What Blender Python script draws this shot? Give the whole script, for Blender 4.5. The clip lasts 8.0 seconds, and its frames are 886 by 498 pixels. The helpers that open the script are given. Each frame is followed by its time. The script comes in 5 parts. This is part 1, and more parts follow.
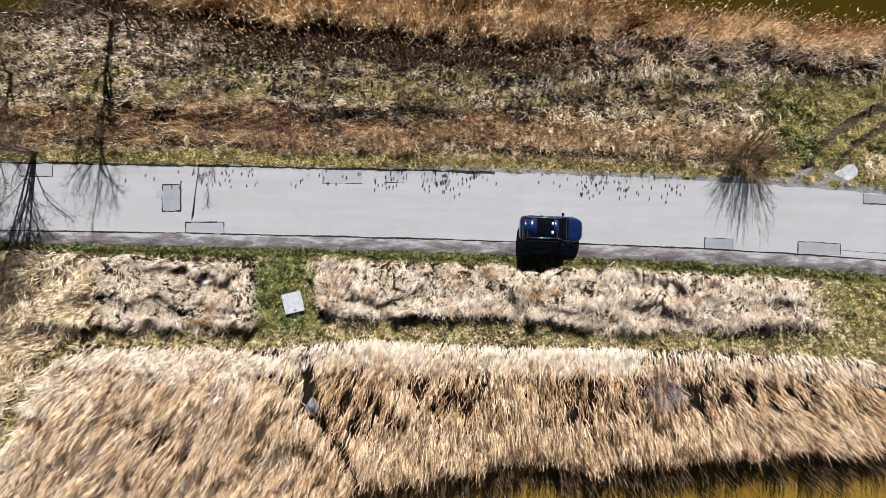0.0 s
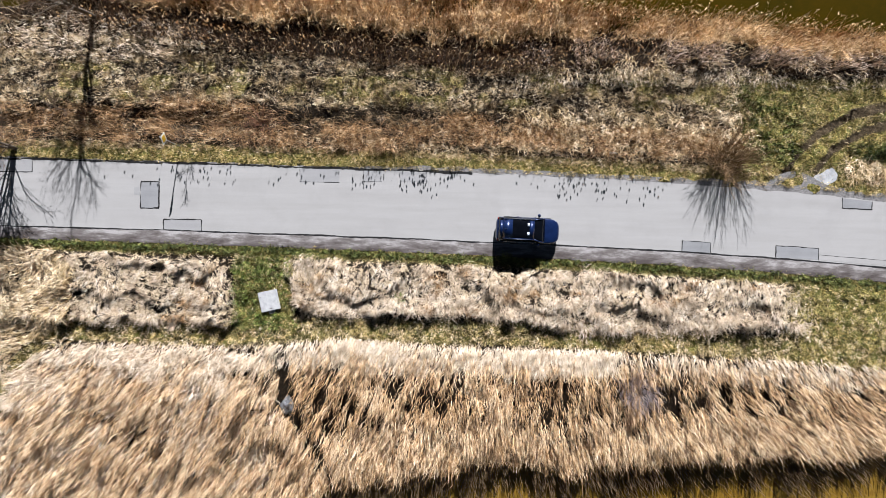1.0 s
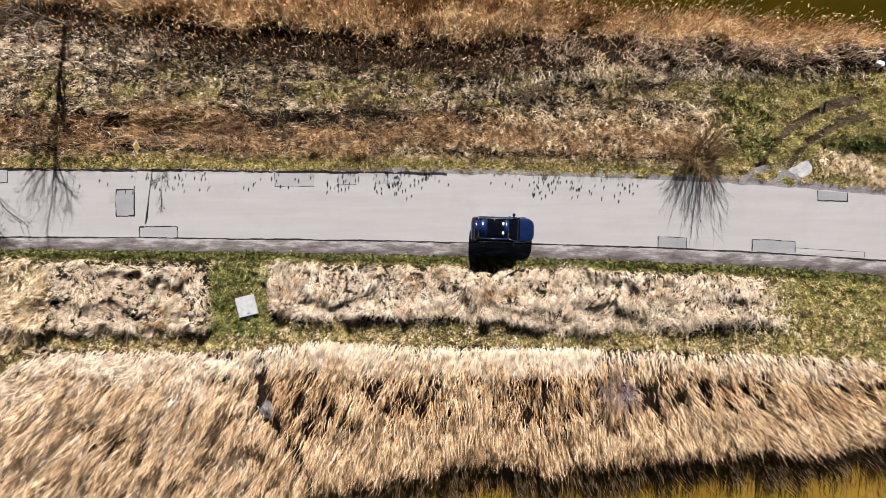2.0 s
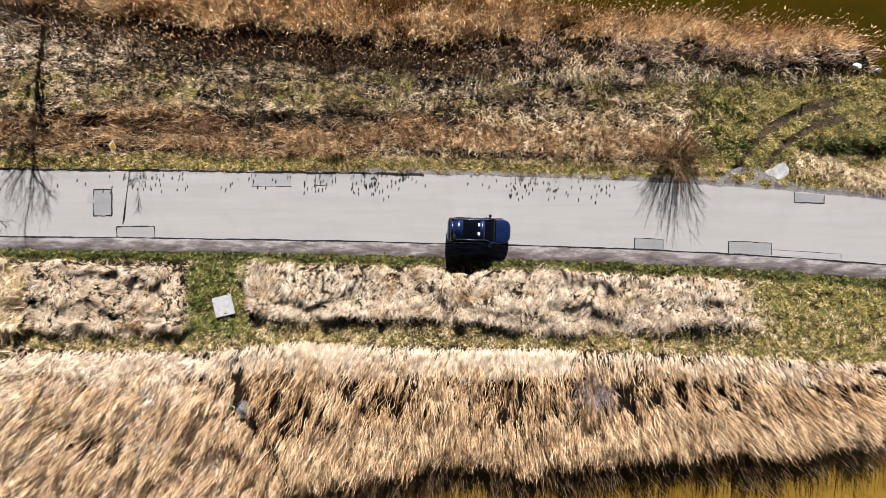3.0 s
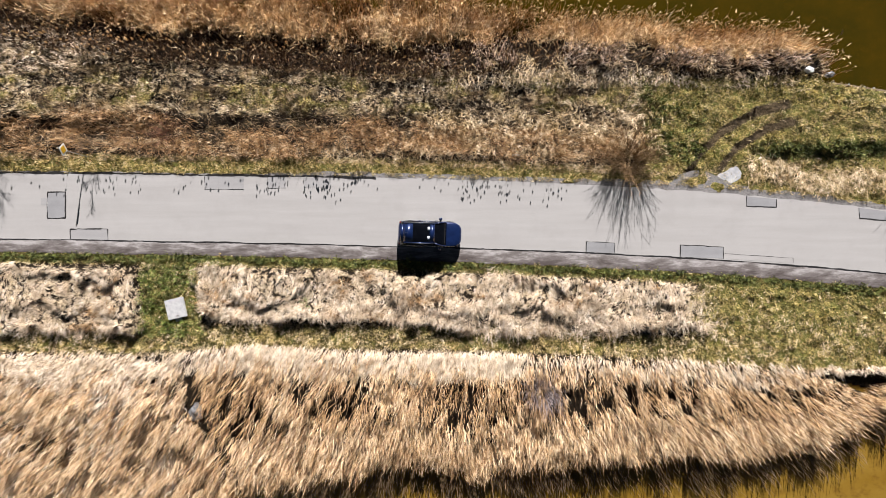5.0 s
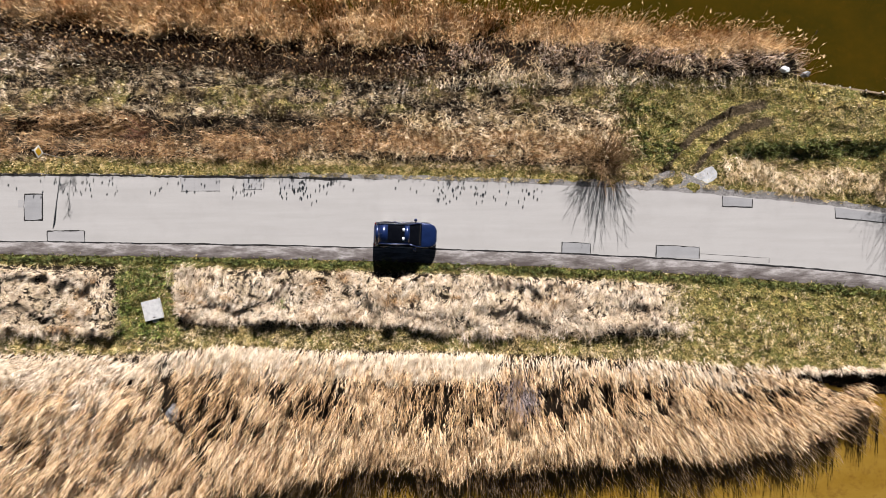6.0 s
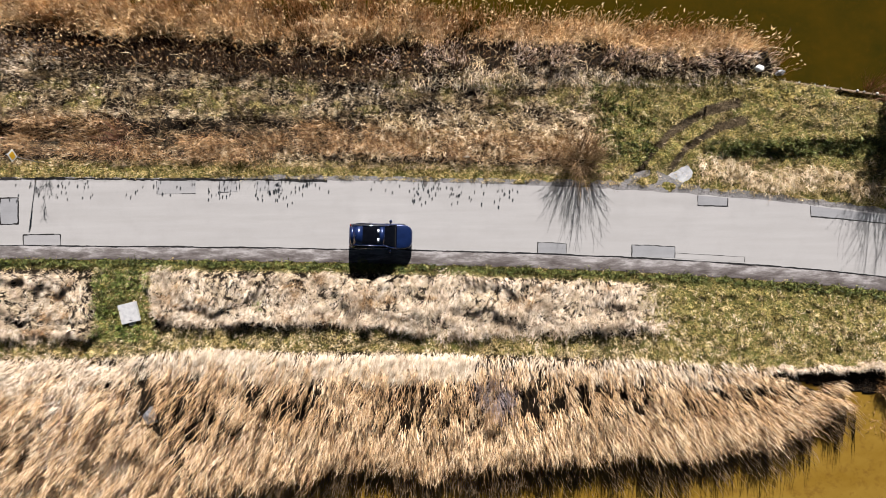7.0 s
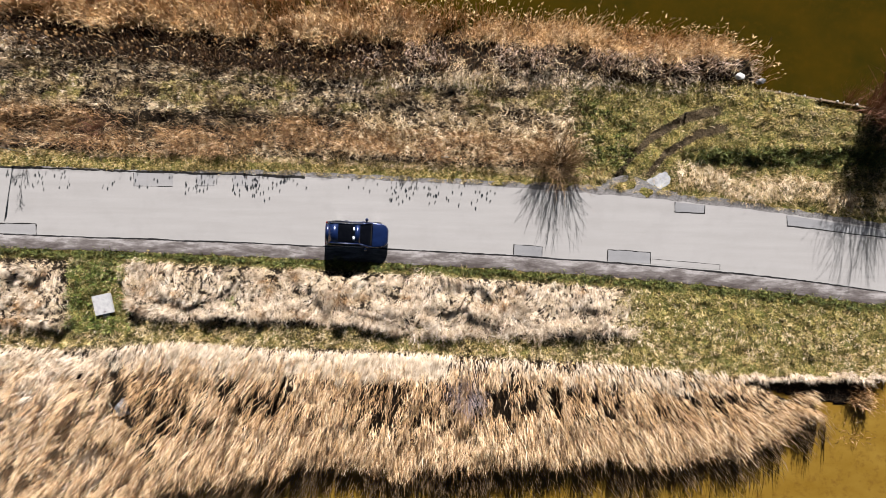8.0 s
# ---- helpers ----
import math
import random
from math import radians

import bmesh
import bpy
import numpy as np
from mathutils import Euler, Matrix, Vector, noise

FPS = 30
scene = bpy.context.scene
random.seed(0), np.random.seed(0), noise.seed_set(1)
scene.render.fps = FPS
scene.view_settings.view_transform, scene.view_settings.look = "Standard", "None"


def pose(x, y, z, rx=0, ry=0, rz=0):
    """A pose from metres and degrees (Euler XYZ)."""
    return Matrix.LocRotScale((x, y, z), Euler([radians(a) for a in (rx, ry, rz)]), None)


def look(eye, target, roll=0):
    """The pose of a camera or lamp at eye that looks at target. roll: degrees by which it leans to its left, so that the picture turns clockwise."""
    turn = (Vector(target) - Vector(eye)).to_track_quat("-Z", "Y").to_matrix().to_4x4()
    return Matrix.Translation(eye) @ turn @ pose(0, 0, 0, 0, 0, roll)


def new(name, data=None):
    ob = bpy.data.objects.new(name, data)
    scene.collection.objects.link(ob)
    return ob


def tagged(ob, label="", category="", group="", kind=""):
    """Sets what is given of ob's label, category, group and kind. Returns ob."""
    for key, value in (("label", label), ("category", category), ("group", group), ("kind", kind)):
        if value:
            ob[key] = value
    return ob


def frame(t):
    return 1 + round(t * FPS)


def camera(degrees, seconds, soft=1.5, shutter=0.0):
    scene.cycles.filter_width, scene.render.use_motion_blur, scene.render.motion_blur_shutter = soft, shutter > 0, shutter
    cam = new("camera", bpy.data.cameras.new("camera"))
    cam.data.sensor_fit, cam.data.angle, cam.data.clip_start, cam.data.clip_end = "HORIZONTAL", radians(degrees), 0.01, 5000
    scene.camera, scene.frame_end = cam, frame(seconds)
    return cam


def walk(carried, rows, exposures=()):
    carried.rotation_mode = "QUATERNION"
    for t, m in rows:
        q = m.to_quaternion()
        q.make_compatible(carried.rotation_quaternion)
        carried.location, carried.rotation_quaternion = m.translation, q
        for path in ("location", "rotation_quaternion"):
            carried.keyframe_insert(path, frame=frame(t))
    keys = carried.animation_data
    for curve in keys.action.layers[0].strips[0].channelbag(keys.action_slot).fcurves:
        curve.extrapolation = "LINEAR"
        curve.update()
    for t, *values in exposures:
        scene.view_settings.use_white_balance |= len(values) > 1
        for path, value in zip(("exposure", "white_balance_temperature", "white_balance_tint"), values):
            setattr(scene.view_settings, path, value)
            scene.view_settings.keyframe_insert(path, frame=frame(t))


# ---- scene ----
cam = camera(75.4, 8.0, 0.3)
# straight down over the road, sliding east
PATH = [
    (0, (-0.163, -1.134, 38.52), (-0.154, -1.075, 36.521), 8.8),
    (0.5, (0.767, -1.105, 38.531), (0.769, -1.047, 36.532), 2.0),
    (1, (1.681, -1.078, 38.535), (1.676, -1.021, 36.536), -4.2),
    (1.5, (2.559, -1.083, 38.524), (2.551, -1.024, 36.525), -8.2),
    (3, (4.978, -1.078, 38.564), (4.967, -1.015, 36.565), -10.2),
    (3.5, (5.814, -1.019, 38.584), (5.801, -0.956, 36.585), -11.3),
    (4, (6.694, -0.948, 38.59), (6.678, -0.887, 36.591), -14.1),
    (4.5, (7.574, -0.882, 38.587), (7.555, -0.821, 36.588), -17.1),
    (6, (10.176, -0.748, 38.6), (10.149, -0.689, 36.601), -24.9),
    (6.5, (11.018, -0.68, 38.599), (10.989, -0.623, 36.601), -26.7),
    (7, (11.804, -0.579, 38.586), (11.777, -0.526, 36.587), -27.7),
    (7.5, (12.558, -0.465, 38.568), (12.534, -0.418, 36.568), -27.5),
    (8, (13.303, -0.345, 38.554), (13.282, -0.304, 36.554), -26.3),
]
walk(cam, [(t, look(eye, target, roll)) for t, eye, target, roll in PATH],
     exposures=[(0.0, 1.40, 5920, 10), (1.0, 1.40, 5920, 10), (1.8, 1.40, 6400, 12), (8.0, 1.40, 6400, 12)])

# ---- daylight: clear spring sky, low sun from the north ----
SUN_AZ, SUN_EL = 7.0, 30.5          # degrees east of +y, degrees above the horizon
world = bpy.data.worlds.new("sky")
scene.world = world
world.use_nodes = True
wn = world.node_tree.nodes
sky = wn.new("ShaderNodeTexSky")
sky.sky_type = "NISHITA"
sky.sun_disc = False
sky.sun_elevation, sky.sun_rotation = radians(SUN_EL), radians(SUN_AZ)
world.node_tree.links.new(sky.outputs[0], wn["Background"].inputs[0])
wn["Background"].inputs[1].default_value = 0.0075
sun = new("sun", bpy.data.lights.new("sun", "SUN"))
sun.data.energy, sun.data.angle, sun.data.color = 5.0, radians(0.5), (1.0, 0.968, 0.945)
sdir = Vector((math.sin(radians(SUN_AZ)) * math.cos(radians(SUN_EL)), math.cos(radians(SUN_AZ)) * math.cos(radians(SUN_EL)), math.sin(radians(SUN_EL))))
sun.matrix_world = look(sdir * 80, (0, 0, 0))


# ---- materials ----
def nodes_of(name, rough=0.8, metal=0.0, spec=0.3):
    m = bpy.data.materials.new(name)
    m.use_nodes = True
    b = m.node_tree.nodes["Principled BSDF"]
    b.inputs["Roughness"].default_value = rough
    b.inputs["Metallic"].default_value = metal
    b.inputs["Specular IOR Level"].default_value = spec
    return m, m.node_tree.nodes, m.node_tree.links, b


def ramp(n, l, fac, stops):
    r = n.new("ShaderNodeValToRGB")
    e = r.color_ramp.elements
    while len(e) < len(stops):
        e.new(0.5)
    for k, (p, c) in enumerate(stops):
        e[k].position, e[k].color = p, (*c, 1)
    l.new(fac, r.inputs[0])
    return r.outputs[0]


def noise_of(n, l, scale, detail=4, rough=0.6, stretch=None):
    tex = n.new("ShaderNodeTexNoise")
    tex.inputs["Scale"].default_value, tex.inputs["Detail"].default_value, tex.inputs["Roughness"].default_value = scale, detail, rough
    geo = n.new("ShaderNodeNewGeometry")
    if stretch:
        mp = n.new("ShaderNodeMapping")
        mp.inputs["Scale"].default_value = stretch
        l.new(geo.outputs["Position"], mp.inputs[0])
        l.new(mp.outputs[0], tex.inputs["Vector"])
    else:
        l.new(geo.outputs["Position"], tex.inputs["Vector"])
    return tex.outputs["Fac"]


def mixed(n, l, fac, a, b, mode="MIX"):
    m = n.new("ShaderNodeMix")
    m.data_type, m.blend_type = "RGBA", mode
    for sock, v in ((m.inputs[0], fac), (m.inputs[6], a), (m.inputs[7], b)):
        if isinstance(v, (int, float)):
            sock.default_value = v
        elif isinstance(v, tuple):
            sock.default_value = (*v, 1)
        else:
            l.new(v, sock)
    return m.outputs[2]


def bumped(n, l, b, fac, strength, dist):
    bp = n.new("ShaderNodeBump")
    bp.inputs["Strength"].default_value, bp.inputs["Distance"].default_value = strength, dist
    l.new(fac, bp.inputs["Height"])
    l.new(bp.outputs[0], b.inputs["Normal"])


def strand_mat(name, stops, other, patch=0.5, rough=0.6, glow=0.05, grain=(1, 0.55, 1)):
    """Dry stalks: colour varies from stalk to stalk and, slowly, over the ground."""
    m, n, l, b = nodes_of(name, rough, 0, 0.25)
    geo = n.new("ShaderNodeNewGeometry")
    # tufts of one age lie together: the shade goes by tuft and by stalk
    lump = n.new("ShaderNodeMath")
    lump.operation = "MULTIPLY_ADD"
    l.new(noise_of(n, l, 3.6, 3, 0.6, grain), lump.inputs[0])
    lump.inputs[1].default_value, lump.inputs[2].default_value = 2.7, -1.06
    pick = n.new("ShaderNodeMath")
    pick.operation, pick.use_clamp = "MULTIPLY_ADD", True
    l.new(geo.outputs["Random Per Island"], pick.inputs[0])
    pick.inputs[1].default_value = 0.5
    l.new(lump.outputs[0], pick.inputs[2])
    c = ramp(n, l, pick.outputs[0], stops)
    big = ramp(n, l, noise_of(n, l, patch, 3), [(0.38, (0, 0, 0)), (0.66, (1, 1, 1))])
    col = mixed(n, l, big, c, mixed(n, l, 0.6, c, other))
    weather = ramp(n, l, noise_of(n, l, 1.5, 3, 0.65), [(0.36, (0.66, 0.64, 0.62)), (0.5, (1.0, 1.0, 1.0)), (0.66, (1.2, 1.19, 1.17))])
    col = mixed(n, l, 0.8, col, weather, "MULTIPLY")
    l.new(col, b.inputs["Base Color"])
    # thin dry leaves let some sunlight through
    thin = n.new("ShaderNodeBsdfTranslucent")
    l.new(col, thin.inputs["Color"])
    both = n.new("ShaderNodeMixShader")
    both.inputs[0].default_value = glow
    l.new(b.outputs[0], both.inputs[1])
    l.new(thin.outputs[0], both.inputs[2])
    l.new(both.outputs[0], n["Material Output"].inputs["Surface"])
    return m


def plain_mat(name, a, c, scale=8.0, rough=0.7, metal=0.0, spec=0.3, bump=0.0):
    m, n, l, b = nodes_of(name, rough, metal, spec)
    f = noise_of(n, l, scale, 5)
    l.new(ramp(n, l, f, [(0.3, a), (0.7, c)]), b.inputs["Base Color"])
    if bump:
        bumped(n, l, b, f, bump, 0.02)
    return m


def asphalt_mat(name, a, c, dirt):
    m, n, l, b = nodes_of(name, 0.9, 0, 0.2)
    fine = noise_of(n, l, 60, 3, 0.7)
    along = noise_of(n, l, 1.0, 5, 0.6, (0.12, 1.6, 1))
    blot = noise_of(n, l, 0.45, 5, 0.65)
    col = ramp(n, l, along, [(0.3, a), (0.7, c)])
    col = mixed(n, l, ramp(n, l, blot, [(0.5, (0, 0, 0)), (0.8, (0.5, 0.5, 0.5))]), col, dirt)
    col = mixed(n, l, 0.22, col, ramp(n, l, fine, [(0.3, (0.25, 0.25, 0.25)), (0.7, (0.75, 0.75, 0.75))]), "OVERLAY")
    l.new(col, b.inputs["Base Color"])
    bumped(n, l, b, fine, 0.25, 0.01)
    return m


M_ROAD = asphalt_mat("bleached_asphalt", (0.262, 0.25, 0.238), (0.30, 0.287, 0.275), (0.225, 0.214, 0.204))
M_PATCH = asphalt_mat("patched_asphalt", (0.185, 0.183, 0.185), (0.23, 0.227, 0.228), (0.15, 0.147, 0.148))
M_FAINT = asphalt_mat("faded_patch", (0.225, 0.218, 0.215), (0.265, 0.256, 0.25), (0.19, 0.183, 0.18))
M_TAR = plain_mat("crack_tar", (0.004, 0.004, 0.004), (0.014, 0.012, 0.011), 14, 0.8)
M_GRAVEL = plain_mat("grey_gravel", (0.07, 0.064, 0.062), (0.24, 0.225, 0.215), 9.0, 0.9, 0, 0.2, 0.6)


def shoulder_mat():
    m, n, l, b = nodes_of("shoulder_concrete", 0.9, 0, 0.2)
    blot = noise_of(n, l, 1.0, 6, 0.7, (0.5, 1.9, 1))
    fine = noise_of(n, l, 25, 4, 0.7)
    soil = n.new("ShaderNodeAttribute")
    soil.attribute_name = "soiling"
    wear = n.new("ShaderNodeMath")
    wear.operation = "MULTIPLY_ADD"
    wear.inputs[1].default_value = -0.24
    l.new(soil.outputs["Fac"], wear.inputs[0])
    lift = n.new("ShaderNodeMath")
    lift.operation = "ADD"
    lift.inputs[1].default_value = 0.13
    l.new(blot, lift.inputs[0])
    l.new(lift.outputs[0], wear.inputs[2])
    blot = wear.outputs[0]
    col = ramp(n, l, blot, [(0.36, (0.062, 0.05, 0.046)), (0.52, (0.13, 0.114, 0.107)), (0.66, (0.29, 0.268, 0.258))])
    col = mixed(n, l, 0.35, col, ramp(n, l, fine, [(0.3, (0.2, 0.2, 0.2)), (0.7, (0.8, 0.8, 0.8))]), "OVERLAY")
    l.new(col, b.inputs["Base Color"])
    bumped(n, l, b, fine, 0.4, 0.02)
    return m


M_SHOULDER = shoulder_mat()


def ground_mat():
    m, n, l, b = nodes_of("ground_cover", 0.95, 0, 0.1)
    def cover(name):
        a = n.new("ShaderNodeAttribute")
        a.attribute_name = name
        return a.outputs["Fac"]
    fine = noise_of(n, l, 9, 6, 0.75)
    mid = noise_of(n, l, 1.3, 5, 0.65)
    speck = noise_of(n, l, 8.0, 6, 0.8)
    # soil darkened to near black: shade between stalks and in hollows included
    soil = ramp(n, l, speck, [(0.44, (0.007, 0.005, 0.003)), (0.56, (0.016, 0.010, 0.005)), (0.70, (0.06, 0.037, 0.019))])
    straw = ramp(n, l, speck, [(0.40, (0.02, 0.013, 0.007)), (0.47, (0.26, 0.19, 0.115)), (0.56, (0.56, 0.45, 0.31)), (0.7, (0.74, 0.63, 0.48))])
    green = ramp(n, l, speck, [(0.41, (0.012, 0.011, 0.003)), (0.49, (0.14, 0.115, 0.03)), (0.58, (0.34, 0.265, 0.09)), (0.7, (0.56, 0.44, 0.20))])
    bare = ramp(n, l, noise_of(n, l, 2.4, 3, 0.5), [(0.43, (0.1, 0.1, 0.1)), (0.55, (1, 1, 1))])
    green = mixed(n, l, ramp(n, l, noise_of(n, l, 2.1, 5, 0.7), [(0.46, (0, 0, 0)), (0.58, (0.8, 0.8, 0.8))]), green, (0.10, 0.105, 0.024))
    keep = mixed(n, l, 1.0, cover("straw_cover"), bare, "MULTIPLY")
    # litter lies in scraps: either straw or bare soil, seldom a blend
    scraps = n.new("ShaderNodeMath")
    scraps.operation = "SUBTRACT"
    l.new(keep, scraps.inputs[0])
    l.new(ramp(n, l, noise_of(n, l, 11, 5, 0.75, (0.7, 1, 1)), [(0.34, (0, 0, 0)), (0.66, (1, 1, 1))]), scraps.inputs[1])
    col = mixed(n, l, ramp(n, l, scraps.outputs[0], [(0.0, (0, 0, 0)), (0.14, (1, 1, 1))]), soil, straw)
    g = n.new("ShaderNodeMath")
    g.operation = "MULTIPLY_ADD"
    l.new(mid, g.inputs[0])
    g.inputs[1].default_value = 1.2
    g.inputs[2].default_value = -0.75
    g2 = n.new("ShaderNodeMath")
    g2.operation, g2.use_clamp = "ADD", True
    l.new(g.outputs[0], g2.inputs[0])
    g3 = n.new("ShaderNodeMath")
    g3.operation = "MULTIPLY"
    g3.inputs[1].default_value = 1.25
    l.new(cover("green_cover"), g3.inputs[0])
    l.new(g3.outputs[0], g2.inputs[1])
    col = mixed(n, l, g2.outputs[0], col, green)
    mud = ramp(n, l, speck, [(0.4, (0.034, 0.025, 0.014)), (0.62, (0.145, 0.105, 0.06))])
    col = mixed(n, l, cover("mud_cover"), col, mud)
    l.new(col, b.inputs["Base Color"])
    bumped(n, l, b, noise_of(n, l, 4.5, 6, 0.7), 1.0, 0.22)
    return m


M_GROUND = ground_mat()


def water_mat(name, a, c, d):
    m, n, l, b = nodes_of(name, 0.05, 0, 0.25)
    f = noise_of(n, l, 0.35, 5, 0.6, (0.6, 1, 1))
    g = noise_of(n, l, 2.2, 5, 0.7)
    col = ramp(n, l, f, [(0.32, a), (0.68, c)])
    col = mixed(n, l, ramp(n, l, g, [(0.5, (0, 0, 0)), (0.75, (0.6, 0.6, 0.6))]), col, d)
    l.new(col, b.inputs["Base Color"])
    bumped(n, l, b, noise_of(n, l, 5, 3), 0.05, 0.02)
    return m


M_WATER_N = water_mat("deep_olive_water", (0.020, 0.016, 0.0012), (0.036, 0.022, 0.0012), (0.044, 0.024, 0.0015))
M_WATER_S = water_mat("shallow_ochre_water", (0.145, 0.08, 0.010), (0.20, 0.122, 0.021), (0.075, 0.030, 0.007))

M_REED_B = strand_mat("brown_reed_stalk", [(0.0, (0.020, 0.009, 0.004)), (0.3, (0.05, 0.024, 0.010)), (0.38, (0.27, 0.155, 0.068)), (0.8, (0.50, 0.32, 0.155)), (1.0, (0.70, 0.50, 0.30))], (0.22, 0.12, 0.05), 0.4)
M_REED_S = strand_mat("dry_reed_tan", [(0.0, (0.035, 0.018, 0.008)), (0.16, (0.08, 0.045, 0.02)), (0.22, (0.38, 0.255, 0.14)), (0.6, (0.60, 0.445, 0.275)), (1.0, (0.77, 0.625, 0.445))], (0.42, 0.27, 0.145), 0.4)
M_STRAW = strand_mat("pale_straw", [(0.0, (0.06, 0.034, 0.016)), (0.12, (0.13, 0.08, 0.04)), (0.18, (0.48, 0.365, 0.25)), (0.7, (0.68, 0.565, 0.43)), (1.0, (0.80, 0.71, 0.59))], (0.46, 0.335, 0.21), 0.5)
M_REED_N = strand_mat("rusty_reed", [(0.0, (0.014, 0.006, 0.003)), (0.3, (0.035, 0.014, 0.005)), (0.4, (0.25, 0.125, 0.046)), (0.72, (0.50, 0.30, 0.125)), (1.0, (0.86, 0.68, 0.44))], (0.36, 0.175, 0.055), 0.35, 0.6, 0.08)
# darker copy of the reed colour, with the bed's own shade painted in
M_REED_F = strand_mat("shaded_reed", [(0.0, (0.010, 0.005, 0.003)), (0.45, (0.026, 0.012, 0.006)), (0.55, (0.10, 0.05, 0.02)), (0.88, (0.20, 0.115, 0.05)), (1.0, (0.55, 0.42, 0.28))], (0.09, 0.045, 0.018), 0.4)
M_PINK = strand_mat("bleached_stem", [(0.0, (0.08, 0.045, 0.03)), (0.3, (0.34, 0.24, 0.17)), (1.0, (0.80, 0.66, 0.54))], (0.42, 0.29, 0.20), 0.5)
# pale leaf litter, lightened further for sun on the flattened rim
M_RIM = strand_mat("pale_leaf", [(0.0, (0.24, 0.165, 0.10)), (0.25, (0.46, 0.36, 0.25)), (1.0, (0.70, 0.60, 0.475))], (0.52, 0.41, 0.29), 0.5)
# lighter golden copy for the crest: sunlight on the tops is in the colour
M_CREST = strand_mat("golden_reed_top", [(0.0, (0.12, 0.060, 0.022)), (0.15, (0.46, 0.285, 0.125)), (0.5, (0.72, 0.50, 0.255)), (1.0, (0.90, 0.74, 0.50))], (0.60, 0.34, 0.12), 0.4, 0.6, 0.12)
M_TANGLE = strand_mat("brown_stems", [(0.0, (0.018, 0.008, 0.004)), (0.3, (0.045, 0.021, 0.009)), (0.40, (0.22, 0.112, 0.042)), (0.75, (0.46, 0.275, 0.12)), (1.0, (0.83, 0.66, 0.44))], (0.25, 0.135, 0.05), 0.5)
M_MEADOW = strand_mat("grey_straw", [(0.0, (0.028, 0.016, 0.007)), (0.2, (0.06, 0.036, 0.016)), (0.28, (0.40, 0.285, 0.15)), (0.65, (0.66, 0.51, 0.325)), (1.0, (0.90, 0.78, 0.58))], (0.38, 0.26, 0.10), 0.6)
M_OLD = strand_mat("rotting_grass", [(0.0, (0.010, 0.006, 0.003)), (0.4, (0.035, 0.02, 0.009)), (0.55, (0.14, 0.085, 0.04)), (0.85, (0.30, 0.20, 0.10)), (1.0, (0.55, 0.42, 0.26))], (0.13, 0.09, 0.03), 0.6, 0.6, 0.05, (0.5, 1, 1))
M_GRASS = strand_mat("spring_grass", [(0.0, (0.022, 0.020, 0.005)), (0.18, (0.045, 0.039, 0.010)), (0.26, (0.27, 0.215, 0.055)), (0.65, (0.50, 0.385, 0.135)), (1.0, (0.82, 0.67, 0.42))], (0.50, 0.35, 0.15), 0.9)
M_LUSH = strand_mat("lush_grass", [(0.0, (0.008, 0.013, 0.004)), (0.25, (0.018, 0.026, 0.007)), (0.35, (0.075, 0.10, 0.02)), (0.85, (0.17, 0.18, 0.045)), (1.0, (0.30, 0.27, 0.09))], (0.13, 0.135, 0.03), 0.9)
M_LAWN = strand_mat("lawn_grass", [(0.0, (0.018, 0.020, 0.004)), (0.18, (0.04, 0.045, 0.010)), (0.26, (0.27, 0.23, 0.055)), (0.6, (0.56, 0.45, 0.15)), (0.85, (0.74, 0.585, 0.28)), (1.0, (0.86, 0.73, 0.50))], (0.42, 0.335, 0.095), 0.6)
M_FRESH = strand_mat("fresh_leaf", [(0.0, (0.012, 0.022, 0.005)), (0.3, (0.03, 0.05, 0.010)), (0.4, (0.10, 0.15, 0.025)), (0.85, (0.25, 0.28, 0.06)), (1.0, (0.5, 0.45, 0.18))], (0.14, 0.17, 0.03), 0.8)
M_PLUME = strand_mat("reed_plume", [(0.0, (0.34, 0.21, 0.09)), (1.0, (0.78, 0.58, 0.35))], (0.56, 0.35, 0.15), 0.5, 0.9)
M_STEM = strand_mat("upright_stem", [(0.0, (0.03, 0.018, 0.008)), (1.0, (0.15, 0.095, 0.045))], (0.08, 0.045, 0.02), 0.5)
M_BARK = plain_mat("grey_brown_bark", (0.05, 0.038, 0.028), (0.15, 0.12, 0.09), 12, 0.9, 0, 0.2, 0.5)
M_TWIG = strand_mat("bare_twig", [(0.0, (0.07, 0.045, 0.028)), (1.0, (0.24, 0.165, 0.10))], (0.14, 0.08, 0.045), 0.7)
M_GOLDTWIG = strand_mat("golden_twig", [(0.0, (0.06, 0.034, 0.016)), (1.0, (0.34, 0.225, 0.11))], (0.17, 0.10, 0.045), 0.7)
M_REDTWIG = strand_mat("reddish_twig", [(0.0, (0.10, 0.045, 0.03)), (1.0, (0.30, 0.15, 0.09))], (0.2, 0.09, 0.05), 0.7)
M_GREYTWIG = strand_mat("grey_twig", [(0.0, (0.12, 0.09, 0.09)), (1.0, (0.48, 0.40, 0.39))], (0.3, 0.235, 0.235), 0.7)

# ---- plan: lines of the road and shores as functions of x ----
rng = np.random.default_rng(7)


def line(*pts):
    xs, ys = [p[0] for p in pts], [p[1] for p in pts]
    k0, k1 = (ys[1] - ys[0]) / (xs[1] - xs[0]), (ys[-1] - ys[-2]) / (xs[-1] - xs[-2])
    def f(x):
        x = np.asarray(x, float)
        return np.interp(x, xs, ys) + np.minimum(x - xs[0], 0) * k0 + np.maximum(x - xs[-1], 0) * k1
    return f


